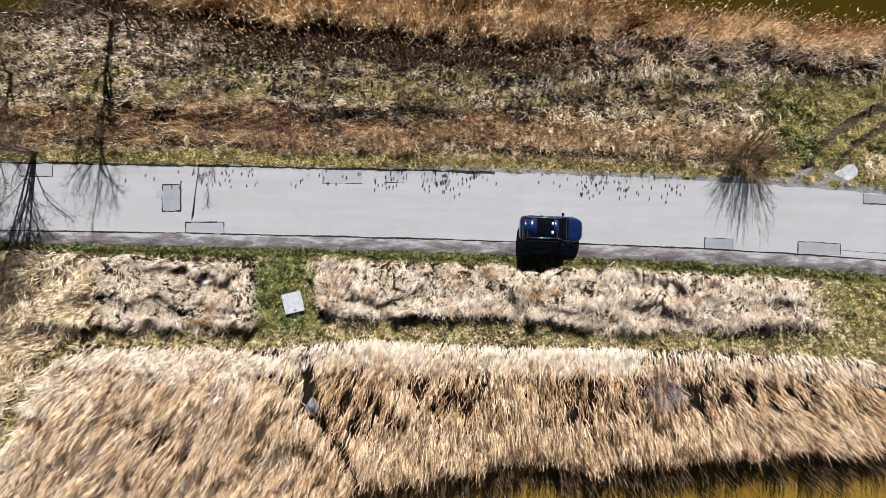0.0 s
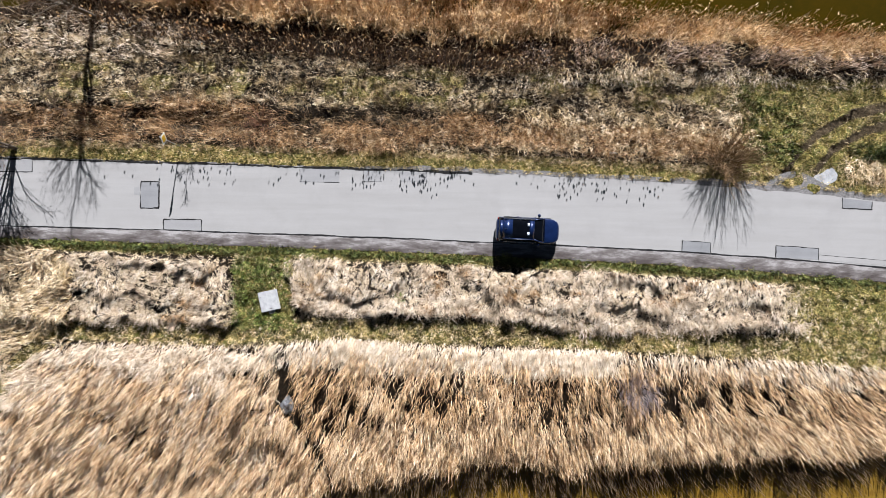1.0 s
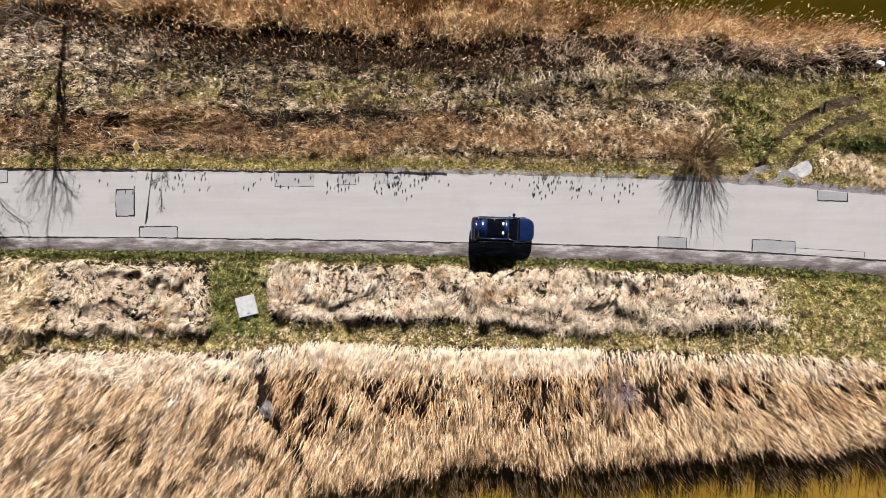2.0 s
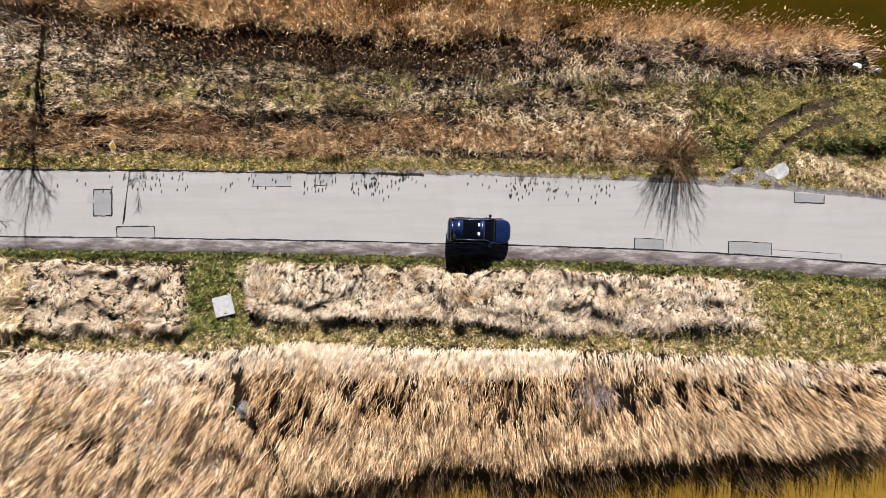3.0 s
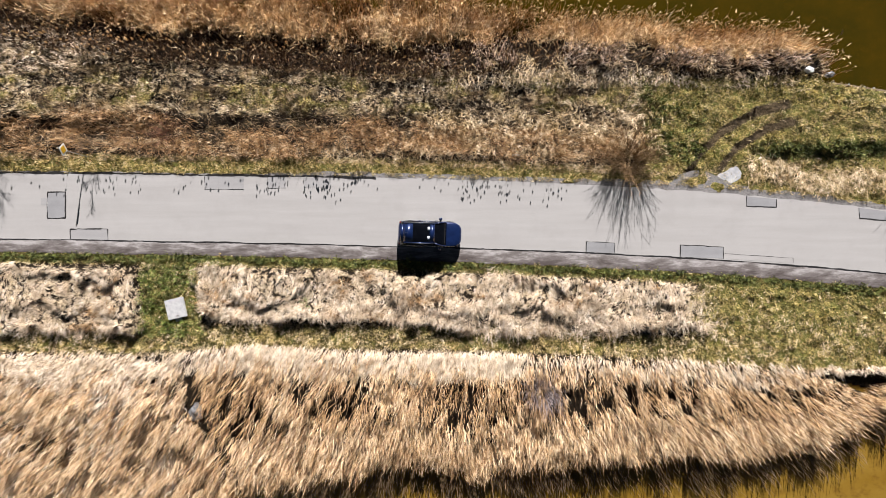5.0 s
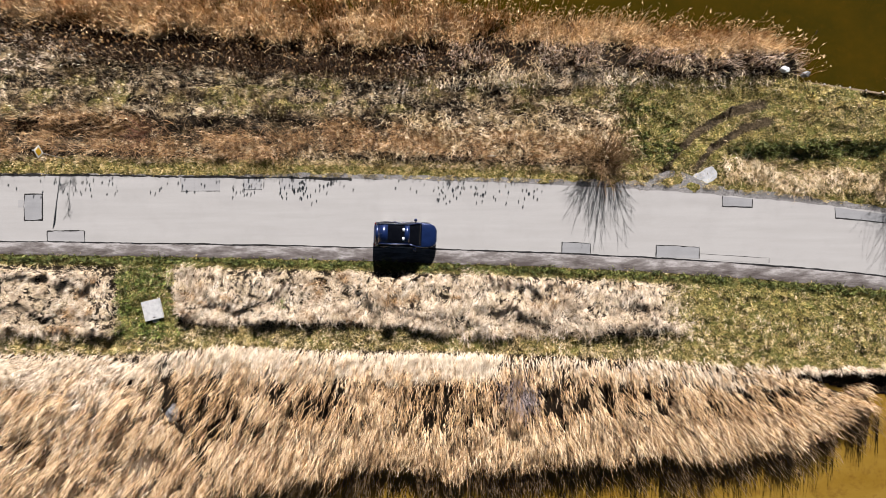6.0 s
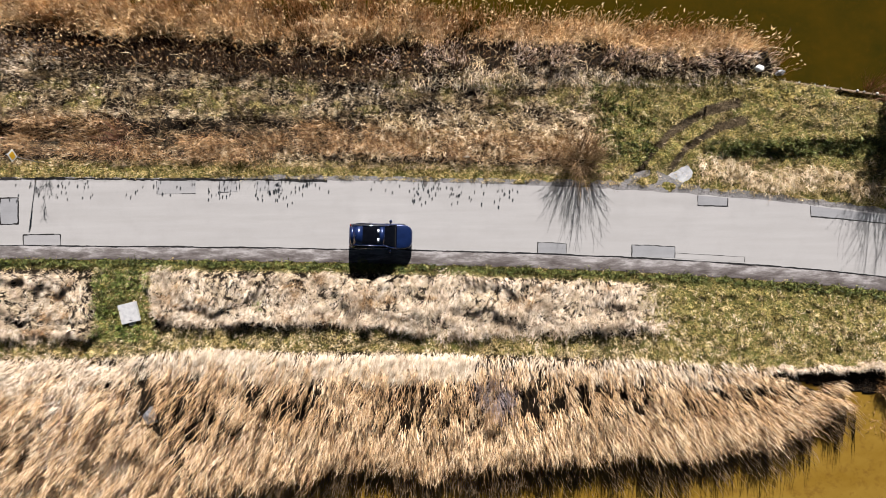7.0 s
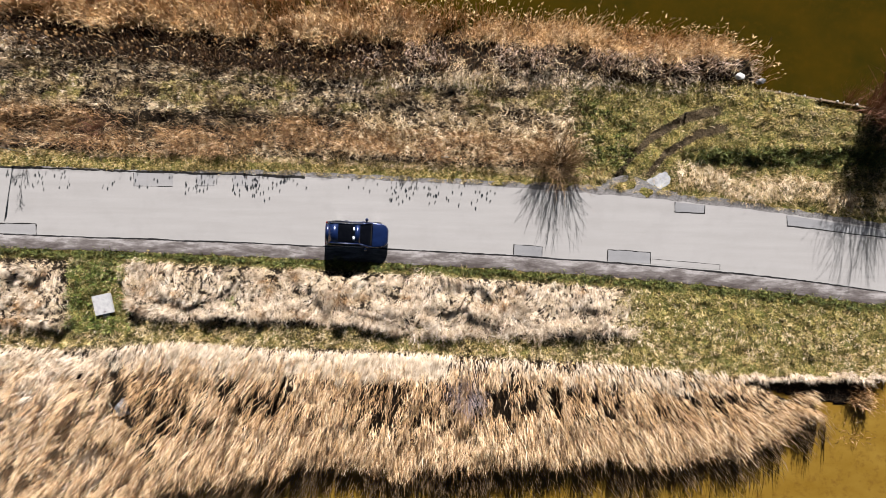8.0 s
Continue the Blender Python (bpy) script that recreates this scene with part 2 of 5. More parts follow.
def smooth_line(degree, *pts):
    """A polynomial through the points, going on straight beyond them."""
    xs, ys = np.array([p[0] for p in pts]), np.array([p[1] for p in pts])
    c = np.polyfit(xs / 40, ys, degree)
    d = np.polyder(c)
    def f(x):
        x = np.asarray(x, float)
        q = np.clip(x, xs[0], xs[-1])
        return np.polyval(c, q / 40) + (x - q) * np.polyval(d, q / 40) / 40
    return f


road_n = smooth_line(4, (-29.8, 5.81), (-21, 5.67), (-10.8, 5.49), (0, 5.27), (8.3, 5.05), (17.4, 4.7), (23, 4.3), (28.8, 3.85), (36.2, 3.05), (42.2, 2.2))
road_s = smooth_line(4, (-29.8, 1.2), (-22.9, 1.13), (-9.9, 0.91), (0, 0.65), (10, 0.36), (20, -0.05), (28.7, -0.55), (35.4, -1.2), (42.2, -1.95))
pave_s = smooth_line(4, (-29.8, 0.35), (-22.9, 0.26), (-9.9, -0.07), (0, -0.25), (10, -0.58), (19.6, -1.04), (28.7, -1.6), (36.2, -2.26), (42.2, -2.9))
reed_top = line((-40, -26), (-30.4, -19), (-29.3, -14), (-28, -11), (-26, -7.7), (-24, -6.9), (-20, -6.7), (-10.7, -6.9), (-5.4, -6.25), (4.4, -6.75), (12, -6.8), (19.5, -7.1), (27, -7.3), (32.6, -7.75), (34.2, -8.4), (36, -9.2), (39, -10.1))
reed_bot = line((-40, -19), (-12, -19), (-7.5, -17.2), (-5, -15.9), (-1.2, -15.6), (1.5, -14.9), (3.3, -14.0), (6, -14.4), (10, -14.9), (13, -14.4), (15.7, -14.2), (23, -13.9), (29.3, -13.4), (32.3, -13.2), (35.3, -12.0), (36.8, -11.0), (38.2, -10.2))
reed_front = line((-40, 15.5), (-26, 15.2), (-20.5, 14.4), (-13.5, 13.3), (-3.2, 12.6), (4.5, 11.9), (12, 12.2), (19.8, 12.4), (30, 12.0), (34.5, 12.0))
reed_back = line((-40, 16.0), (-28, 16.2), (-25, 18.5), (8, 17.6), (14, 16.6), (20, 16.1), (25.7, 15.6), (30.6, 15.0), (33.6, 13.7), (35, 12.6))
quay = line((33.6, 11.45), (37.8, 10.8), (42.6, 10.02), (60, 7.4))
creek_x = line((-19, -4.6), (-16.1, -5.4), (-13.1, -6.9), (-10.9, -8.8), (-7.5, -9.25), (-6, -9.3))     # x of the creek at y
smooth_bot = reed_bot


def reed_bot(x):
    """The waterline of the south bank, ragged."""
    x = np.asarray(x, float)
    return smooth_bot(x) + 0.9 * (field(x, 0 * x, 1.3, 91) - 0.5) + 0.5 * (field(x, 0 * x, 0.4, 92) - 0.5)


WATER = -0.75


def hash2(ix, iy, seed):
    h = (ix * 374761393 + iy * 668265263 + seed * 974634777) & 0xFFFFFFFF
    h = ((h ^ (h >> 13)) * 1274126177) & 0xFFFFFFFF
    return ((h ^ (h >> 16)) & 0xFFFF) / 65535.0


def field(x, y, size, seed=0):
    """Smooth random values from 0 to 1 over the plan, with lumps of that size."""
    x, y = np.asarray(x, float) / size, np.asarray(y, float) / size
    out, amp, tot = 0, 1.0, 0
    for o in range(2):
        ix, iy = np.floor(x).astype(np.int64), np.floor(y).astype(np.int64)
        fx, fy = x - ix, y - iy
        fx, fy = fx * fx * (3 - 2 * fx), fy * fy * (3 - 2 * fy)
        a, b = hash2(ix, iy, seed + o), hash2(ix + 1, iy, seed + o)
        c, d = hash2(ix, iy + 1, seed + o), hash2(ix + 1, iy + 1, seed + o)
        out = out + amp * ((a * (1 - fx) + b * fx) * (1 - fy) + (c * (1 - fx) + d * fx) * fy)
        tot += amp
        amp *= 0.5
        x, y = x * 2.1, y * 2.1
    return out / tot


def step(a, b, v):
    q = np.clip((v - a) / (b - a), 0, 1)
    return q * q * (3 - 2 * q)


def band(v, a, b, soft):
    return step(a - soft, a + soft, v) * (1 - step(b - soft, b + soft, v))


def mound_zone(x, y):
    """The matted straw between road and footpath."""
    e = field(x, y, 1.6, 31) * 0.9 - 0.45 + 0.9 * (field(x, 0 * y, 3.1, 32) - 0.5)
    low = line((-30, -5.0), (-13, -5.0), (-8, -4.3), (0, -4.15), (6, -4.35), (9, -4.9), (12, -5.5), (17, -5.2), (25, -4.9))(x)
    high = pave_s(x) - 0.8
    z = band(y + e * 1.15, low, high + 0.15 * e, 0.16) * (1 - step(23.6, 26.8, x + 3.0 * e + 0.4 * (y + 3.5)))
    gap = band(x + 1.5 * e + 0.25 * (y + 3), -12.3, -8.5, 0.3)
    return z * (1 - gap)


def drift(x, y):
    """Swept drifts of straw: they rise gently southwards and break off steeply."""
    m = 0.42 * y + 0.05 * x + 1.9 * field(x, y, 2.8, 97) + 0.35 * field(x, y, 0.8, 98)
    return 0.43 * (1 - (m - np.floor(m))) * (0.15 + 0.85 * step(0.35, 0.6, field(x, y, 2.3, 99)))


def footpath(x, y):
    c = line((-24, -5.6), (-14.5, -5.95), (-7, -5.5), (8, -5.6), (19.5, -6.1), (30, -6.8))(x)
    a = band(y, c - 0.8, c + 0.8, 0.25) * step(-25.5, -23.5, x)
    cx = line((-20, -30), (-15.3, -29.6), (-11.6, -28.6), (-7.9, -26.8), (-5.4, -24))(y)
    b = band(x, cx - 0.8, cx + 0.8, 0.4) * (1 - step(-5.4, -4.8, y))
    return np.maximum(a, b)


def lawn_east(x, y):
    return step(23.2, 26.5, x + field(x, y, 2, 5) * 2 - 1) * band(y, reed_top(x) - 0.2, pave_s(x) - 0.1, 0.3)


def track_mask(x, y):
    """Two muddy wheel ruts that leave the road and curve east."""
    out = 0
    for pts, w in ((((24.3, 5.2), (25.3, 6.6), (26.8, 8.15), (29.1, 9.5), (31.3, 10.0)), 0.3), (((26.6, 5.6), (27.7, 7.0), (29.8, 8.35), (31.6, 8.8)), 0.28)):
        c = line(*pts)(x)
        out = np.maximum(out, (1 - step(w * 0.5, w * 1.3, abs(y - c) * 0.8)) * band(x, pts[0][0], pts[-1][0], 0.4))
    return out


def height(x, y):
    x, y = np.asarray(x, float), np.asarray(y, float)
    rn, ps = road_n(x), pave_s(x)
    z = np.full(np.broadcast(x, y).shape, -0.06)
    south = ps - y
    z = np.where(south > 0, -0.026 - 0.21 * step(0, 5, south) + mound_zone(x, y) * (0.1 + 0.2 * field(x, y, 1.2, 3) + 0.2 * (field(x, y, 0.55, 6) - 0.4) + drift(x, y)), z)
    depth_s = step(0, 1, (reed_top(x) - y) / np.maximum(reed_top(x) - reed_bot(x), 1.5))
    z = np.where(y < reed_top(x), -0.24 - 0.44 * depth_s, z)
    z = z - (0.35 + 0.4 * (1 - step(-15, -13, y))) * (1 - step(0.1, 0.6, abs(x - creek_x(y)))) * band(y, -19, -7.2, 0.5)
    inlet = (x > 33.2) & (y < -7.85 - 0.15 * field(x, y, 1, 8)) & ((y > reed_top(x) - 0.1) | (x > 38.8))
    z = np.where(inlet, np.minimum(z, -1.3), z)
    z = z - 0.7 * (1 - step(-0.6, 0.5, y - reed_bot(x)))
    shelf = band(x, 33.4, 41.6, 0.4) * (y > -9.35 + 0.8 * (field(x, y, 1.2, 16) - 0.5) - 0.15 * (x - 38))      # mud shelf added below the fringe; its black also stands for bank shade
    north = y - rn
    z = np.where(north > 0, -0.05 + 0.05 * field(x, y, 1.5, 4), z)
    z = z - (0.16 + 0.4 * (1 - step(-13, -10.5, x))) * band(y + 1.7 * (field(x, y, 1.6, 7) - 0.5), 8.0, 9.2, 0.5) * band(x, -40, 20, 2)
    z = z + 0.42 * step(6.75, 7.4, y + 1.3 * (field(x, y, 1.2, 12) - 0.5)) * step(28.5, 31, x)
    z = z - 0.75 * step(0.3, 3.2, y - reed_front(x)) * (1 - step(33, 35, x))
    z = z - 0.9 * step(-0.3, 0.8, y - reed_back(x)) * (1 - step(33.5, 35, x)) - 1.6 * step(-0.05, 0.1, y - quay(x)) * step(33.3, 33.9, x)
    z = z - 0.45 * band(y - quay(x), -0.42, -0.06, 0.08) * step(36.5, 39, x)
    z = z + 0.15 * (field(x, y, 0.85, 11) - 0.5) * (step(0.2, 0.7, north) + step(0.2, 0.7, south))
    lumpy = (step(0.5, 1.0, north) + step(0.5, 1.0, south)) * (y > reed_top(x)) * (y < reed_front(x))
    z = z + 0.27 * (field(x, y, 0.45, 14) - 0.5) * lumpy * (1 - 0.8 * (np.hypot((x - 27.2) / 2.0, y - 5.6) < 1))
    # lifts the added dark shelf just clear of the water
    z = np.where((shelf > 0.4) & inlet, -0.73 + 0.06 * field(x, y, 0.5, 17), z)
    bed = (abs(x - creek_x(y)) < 0.9) & (y > -16.3) & (y < -7)
    z = np.where(bed, np.maximum(z, -0.72 + 0.04 * field(x, y, 0.5, 50)), z)
    far = np.maximum(step(130, 170, y), 1 - step(-75, -55, y))
    return z * (1 - far) - 0.3 * far


# ---- mesh helpers ----
def mesh_object(name, verts, faces, mat, parent=None, smooth=False, label=""):
    me = bpy.data.meshes.new(name)
    me.from_pydata(verts, [], faces)
    me.materials.append(mat)
    if smooth:
        me.shade_smooth()
    ob = new(name, me)
    ob.parent = parent
    return tagged(ob, label)


def part(name, bm, mat, parent=None, label="", smooth=False):
    me = bpy.data.meshes.new(name)
    bm.to_mesh(me)
    bm.free()
    me.materials.append(mat)
    if smooth:
        me.shade_smooth()
    ob = new(name, me)
    ob.parent = parent
    return tagged(ob, label)


def raw_mesh(name, verts, quads, tris, mat):
    me = bpy.data.meshes.new(name)
    me.vertices.add(len(verts))
    me.vertices.foreach_set("co", np.ascontiguousarray(verts, np.float32).ravel())
    nq, nt = len(quads), len(tris)
    me.loops.add(nq * 4 + nt * 3)
    me.polygons.add(nq + nt)
    me.loops.foreach_set("vertex_index", np.concatenate([quads.ravel(), tris.ravel()]).astype(np.int32))
    me.polygons.foreach_set("loop_start", np.concatenate([np.arange(nq) * 4, nq * 4 + np.arange(nt) * 3]).astype(np.int32))
    me.update(calc_edges=True)
    me.validate()
    me.materials.append(mat)
    return me


def strands(name, root, lean, tall, arch, width, mat, segs=3, label="", category="", twist=0.6, taper=0.35, broad=1.45):
    """Many bent stalks in one mesh. lean: how far each tip lies from its root; arch above 1 droops again."""
    n = len(root)
    width = width * broad * 1.12
    s = np.linspace(0, 1, segs + 1)
    wob = rng.normal(0, 0.06, (n, 2)) * np.linalg.norm(lean, axis=1, keepdims=True)
    side = np.stack([-lean[:, 1], lean[:, 0]], 1)
    side = side / np.maximum(np.linalg.norm(side, axis=1, keepdims=True), 1e-6)
    ang = rng.normal(0, twist, n)
    ca, sa = np.cos(ang), np.sin(ang)
    side3 = np.stack([side[:, 0] * ca - side[:, 1] * sa * 0.3, side[:, 1] * ca + side[:, 0] * sa * 0.3, sa], 1)
    crook = 0.075 * np.linalg.norm(lean, axis=1, keepdims=True) + 0.03 * np.abs(tall)[:, None]
    rings = []
    for k, q in enumerate(s):
        p = np.empty((n, 3))
        p[:, :2] = root[:, :2] + lean * q ** 1.35 + wob * math.sin(q * 3.1) + crook * rng.normal(0, 1, (n, 2)) * (k > 0)
        p[:, 2] = root[:, 2] + tall * ((1 + arch) * q - arch * q * q)
        w = (width * (1 - (1 - taper) * q) * 0.5)[:, None]
        if k < segs:
            rings += [p - side3 * w, p + side3 * w]
        else:
            rings.append(p)
    per = 2 * segs + 1
    verts = np.stack(rings, 1).reshape(-1, 3)
    base = (np.arange(n) * per)[:, None]
    quads = np.concatenate([base + np.array([[2 * k, 2 * k + 1, 2 * k + 3, 2 * k + 2]]) for k in range(segs - 1)]) if segs > 1 else np.zeros((0, 4), int)
    tris = base + np.array([[2 * segs - 2, 2 * segs - 1, 2 * segs]])
    ob = new(name, raw_mesh(name, verts, quads, tris, mat))
    tips = rings[-1]
    if label:
        tagged(ob, label, category, "", "stuff")
    return ob, tips


def comb(x, y, degrees, across, along, seed):
    """Random values drawn out along the direction in which the stalks lie."""
    a = np.radians(degrees)
    return field(x * np.sin(a) - y * np.cos(a), (x * np.cos(a) + y * np.sin(a)) * across / along, across, seed)


def scatter(per_m2, x0, x1, y0, y1, chance):
    n = int(per_m2 * (0.68 if per_m2 > 60 else 1.0) * (x1 - x0) * (y1 - y0))
    x, y = rng.uniform(x0, x1, n), rng.uniform(y0, y1, n)
    keep = rng.random(n) < chance(x, y)
    return x[keep], y[keep]


def rooted(x, y, lift=-0.02):
    return np.stack([x, y, height(x, y) + lift], 1)


def tubes(paths, sides=5):
    """One vertex and face list for tapered limbs: each path is (points, radii)."""
    V, F = [], []
    for pts, rad in paths:
        pts = [Vector(p) for p in pts]
        b0 = len(V)
        for k, p in enumerate(pts):
            d = (pts[min(k + 1, len(pts) - 1)] - pts[max(k - 1, 0)]).normalized()
            u = d.orthogonal().normalized()
            v = d.cross(u)
            for j in range(sides):
                a = 2 * math.pi * j / sides
                V.append(p + (u * math.cos(a) + v * math.sin(a)) * rad[k])
        for k in range(len(pts) - 1):
            for j in range(sides):
                a, b = b0 + k * sides + j, b0 + k * sides + (j + 1) % sides
                F.append((a, b, b + sides, a + sides))
        F.append(tuple(b0 + (len(pts) - 1) * sides + j for j in range(sides)))
    return V, F


# ---- ground ----
def spaced(a, b, near, far):
    q = list(np.arange(a, b + 1e-6, near))
    g, p = near, b
    while p < far:
        g *= 1.35
        p += g
        q.append(min(p, far))
    g, p, low = near, a, []
    while p > -far:
        g *= 1.35
        p -= g
        low.append(max(p, -far))
    return np.array(low[::-1] + q)


gx, gy = spaced(-34, 47, 0.17, 2500), spaced(-20, 19, 0.14, 2500)
GX, GY = np.meshgrid(gx, gy)
GZ = height(GX, GY)
nx, ny = len(gx), len(gy)
idx = np.arange(nx * ny).reshape(ny, nx)
quads = np.stack([idx[:-1, :-1].ravel(), idx[:-1, 1:].ravel(), idx[1:, 1:].ravel(), idx[1:, :-1].ravel()], 1)
ground = new("ground", raw_mesh("ground", np.stack([GX.ravel(), GY.ravel(), GZ.ravel()], 1), quads, np.zeros((0, 3), int), M_GROUND))
ground.data.shade_smooth()
tagged(ground, "uneven bank of soil, dry straw and patchy grass", "ground", "", "structure")


def green_cover(x, y):
    rn, ps = road_n(x), pave_s(x)
    g = 0.55 * band(y, ps - 0.7, ps + 0.1, 0.15)
    g = np.maximum(g, 0.9 * band(x, -12.4, -8.5, 0.3) * band(y, -5.7, 0.3, 0.3))
    g = np.maximum(g, (0.5 + 0.3 * step(0.45, 0.6, field(x, y, 1.3, 13))) * footpath(x, y))
    g = np.maximum(g, 0.85 * lawn_east(x, y))
    g = np.maximum(g, 0.9 * band(y, rn, rn + 1.25, 0.25))
    g = np.maximum(g, 0.75 * band(y, 9.8, 12.3, 0.6) * band(x, -26, 22, 3) * step(0.46, 0.58, field(x * 0.5, y, 1.1, 28)))
    ne = band(x, 21.5, 60, 1.0) * band(y, rn + 0.3, 11.8, 0.4)
    g = np.maximum(g, ne * np.minimum(0.6 + 0.3 * band(x, 21, 25.5, 1.0) + 0.3 * step(0.4, 0.6, field(x, y, 2.0, 9)) + 0.4 * band(y, 6.2, 7.7, 0.3), 1))
    away = np.maximum(step(45, 70, abs(x - 6)), step(19, 40, abs(y)))
    g = np.where(away > 0, np.maximum(g * (1 - away), 0.6 * away), g)
    return g * (1 - track_mask(x, y)) * (1 - ((x > 33) & (y < -7.8)))


def straw_cover(x, y):
    s = 0.55 + 0.45 * mound_zone(x, y)
    # no straw among the reeds, so gaps show the shade-dark soil alone
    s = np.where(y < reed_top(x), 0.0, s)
    s = s * (1 - 0.9 * band(y, pave_s(x) - 0.65, pave_s(x) + 0.1, 0.12))
    s = np.where((y > road_n(x) + 0.8) & (y < reed_front(x) + 0.1), 0.54, s)
    s = s * (1 - 0.8 * band(y, 8.0 - 0.9 * (1 - step(-9, -5, x)), 9.4, 0.35) * (1 - step(5, 11, x)) * np.maximum(step(0.36, 0.56, field(x, y, 2.2, 20)), 1 - step(-11, -6, x)))
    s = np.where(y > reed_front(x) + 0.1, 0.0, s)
    s = np.where((x > 33) & (y < -7.8), 0.0, s)
    return s * (1 - 0.7 * track_mask(x, y))


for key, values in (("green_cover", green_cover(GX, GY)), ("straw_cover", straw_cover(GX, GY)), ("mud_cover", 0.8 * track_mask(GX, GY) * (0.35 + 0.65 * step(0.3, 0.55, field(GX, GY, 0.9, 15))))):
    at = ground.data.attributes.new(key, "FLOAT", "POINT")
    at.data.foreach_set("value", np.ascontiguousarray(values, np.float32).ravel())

wn_ob = mesh_object("water", [(-2400, 9.9, WATER), (2400, 9.9, WATER), (2400, 165, WATER), (-2400, 165, WATER)], [(0, 1, 2, 3)], M_WATER_N)
tagged(wn_ob, "calm dark olive lake water beyond the reeds", "water", "", "structure")
ws_ob = mesh_object("water", [(-2400, -70, WATER), (2400, -70, WATER), (2400, -7.6, WATER), (-2400, -7.6, WATER)], [(0, 1, 2, 3)], M_WATER_S)
tagged(ws_ob, "shallow ochre muddy water below the bank", "water", "", "structure")


# ---- road ----
def strip(name, xs, upper, lower, z, thick, mat, cross=1):
    V, F = [], []
    for x in xs:
        a, b = float(upper(x)), float(lower(x))
        V += [(x, a, z), (x, b, z), (x, b, z - thick), (x, a, z - thick)]
    for k in range(len(xs) - 1):
        o = 4 * k
        for j in range(4):
            F.append((o + j, o + (j + 1) % 4, o + 4 + (j + 1) % 4, o + 4 + j))
    F += [(0, 1, 2, 3), tuple(len(V) - 4 + j for j in (3, 2, 1, 0))]
    return mesh_object(name, V, F, mat)


def rough_edge(f, amp, seed):
    return lambda x: f(x) + amp * (field(x, 0 * np.asarray(x, float), 0.5, seed) - 0.5)


xs = np.concatenate([np.linspace(-900, -40, 25), np.arange(-38, 52, 0.2), np.linspace(54, 900, 25)])
road = strip("road", xs, rough_edge(road_n, 0.12, 21), road_s, 0.0, 0.2, M_ROAD)
tagged(road, "narrow sun-bleached asphalt lane with patched repairs", "road", "", "structure")
shoulder = strip("road_shoulder", xs, lambda x: road_s(x) - 0.0, rough_edge(pave_s, 0.14, 22), -0.018, 0.2, M_SHOULDER)
at = shoulder.data.attributes.new("soiling", "FLOAT", "POINT")
at.data.foreach_set("value", np.tile(np.array([0, 1, 1, 0], np.float32), len(xs)))
tagged(shoulder, "stained grey concrete strip along the asphalt", "road shoulder", "", "structure")
xg = np.arange(-36, 50, 0.25)
gravel = strip("gravel_edge", xg, lambda x: road_n(x) + (0.08 + 0.26 * step(-8, 2, x) + 0.2 * step(16, 22, x) + 0.9 * np.exp(-((x - 25.2) / 1.9) ** 2) - 0.15 * step(30, 38, x)) + 0.22 * (field(x, 0 * x, 0.6, 23) - 0.5),
               lambda x: road_n(x) - 0.02, -0.014, 0.2, M_GRAVEL)
tagged(gravel, "dark grey gravel margin beside the asphalt", "gravel", "", "structure")


def crack_line(pts, w, z, seed, parent=None, name="crack"):
    """A ragged dark tar line along the points."""
    r = np.random.default_rng(seed)
    V, F = [], []
    run = []
    for (x0, y0), (x1, y1) in zip(pts[:-1], pts[1:]):
        n = max(2, int(math.hypot(x1 - x0, y1 - y0) / 0.12))
        run += [(x0 + (x1 - x0) * k / n, y0 + (y1 - y0) * k / n, x1 - x0, y1 - y0) for k in range(n)]
    run.append((*pts[-1], pts[-1][0] - pts[-2][0], pts[-1][1] - pts[-2][1]))
    ww, o = w, 0.0
    for x, y, dx, dy in run:
        q = math.hypot(dx, dy)
        ww = max(0.15 * w, min(1.6 * w, 0.8 * ww + 0.2 * w + r.normal(0, 0.22 * w)))
        o = 0.85 * o + r.normal(0, w * 0.12)
        nxx, nyy = -dy / q, dx / q
        V += [(x + nxx * (o + ww / 2), y + nyy * (o + ww / 2), z), (x + nxx * (o - ww / 2), y + nyy * (o - ww / 2), z)]
    F = [(2 * k, 2 * k + 1, 2 * k + 3, 2 * k + 2) for k in range(len(run) - 1)]
    return mesh_object(name, V, F, M_TAR, parent)


def road_patch(corners, mat, edges, w, seed, label):
    """A repair let into the asphalt, tarred along some of its sides."""
    bm = bmesh.new()
    top = [bm.verts.new((x, y, 0.005)) for x, y in corners]
    f = bm.faces.new(top)
    ex = bmesh.ops.extrude_face_region(bm, geom=[f])
    for v in ex["geom"]:
        if isinstance(v, bmesh.types.BMVert):
            v.co.z -= 0.02
    bmesh.ops.recalc_face_normals(bm, faces=bm.faces)
    ob = part("patch", bm, mat, road, label)
    for e in edges:
        a, b = corners[e], corners[(e + 1) % 4]
        crack_line([a, b], w, 0.0095, seed + e, ob)
    return ob


road_patch([(-18.89, 4.29), (-17.64, 4.29), (-17.61, 2.5), (-18.86, 2.5)], M_PATCH, (0, 1, 2, 3), 0.075, 1, "grey asphalt repair outlined in black tar")
road_patch([(-19.32, 3.9), (-18.95, 3.9), (-18.95, 3.4), (-19.32, 3.4)], M_FAINT, (), 0.05, 2, "small faded asphalt repair")
road_patch([(-17.26, 1.78), (-14.72, 1.76), (-14.71, 1.03), (-17.25, 1.09)], M_FAINT, (0, 1, 3), 0.07, 3, "pale asphalt repair outlined in tar")
road_patch([(-28.48, 5.66), (-26.28, 5.64), (-26.26, 4.86), (-28.46, 4.85)], M_FAINT, (1, 2, 3), 0.05, 4, "faded grey asphalt repair at the verge")
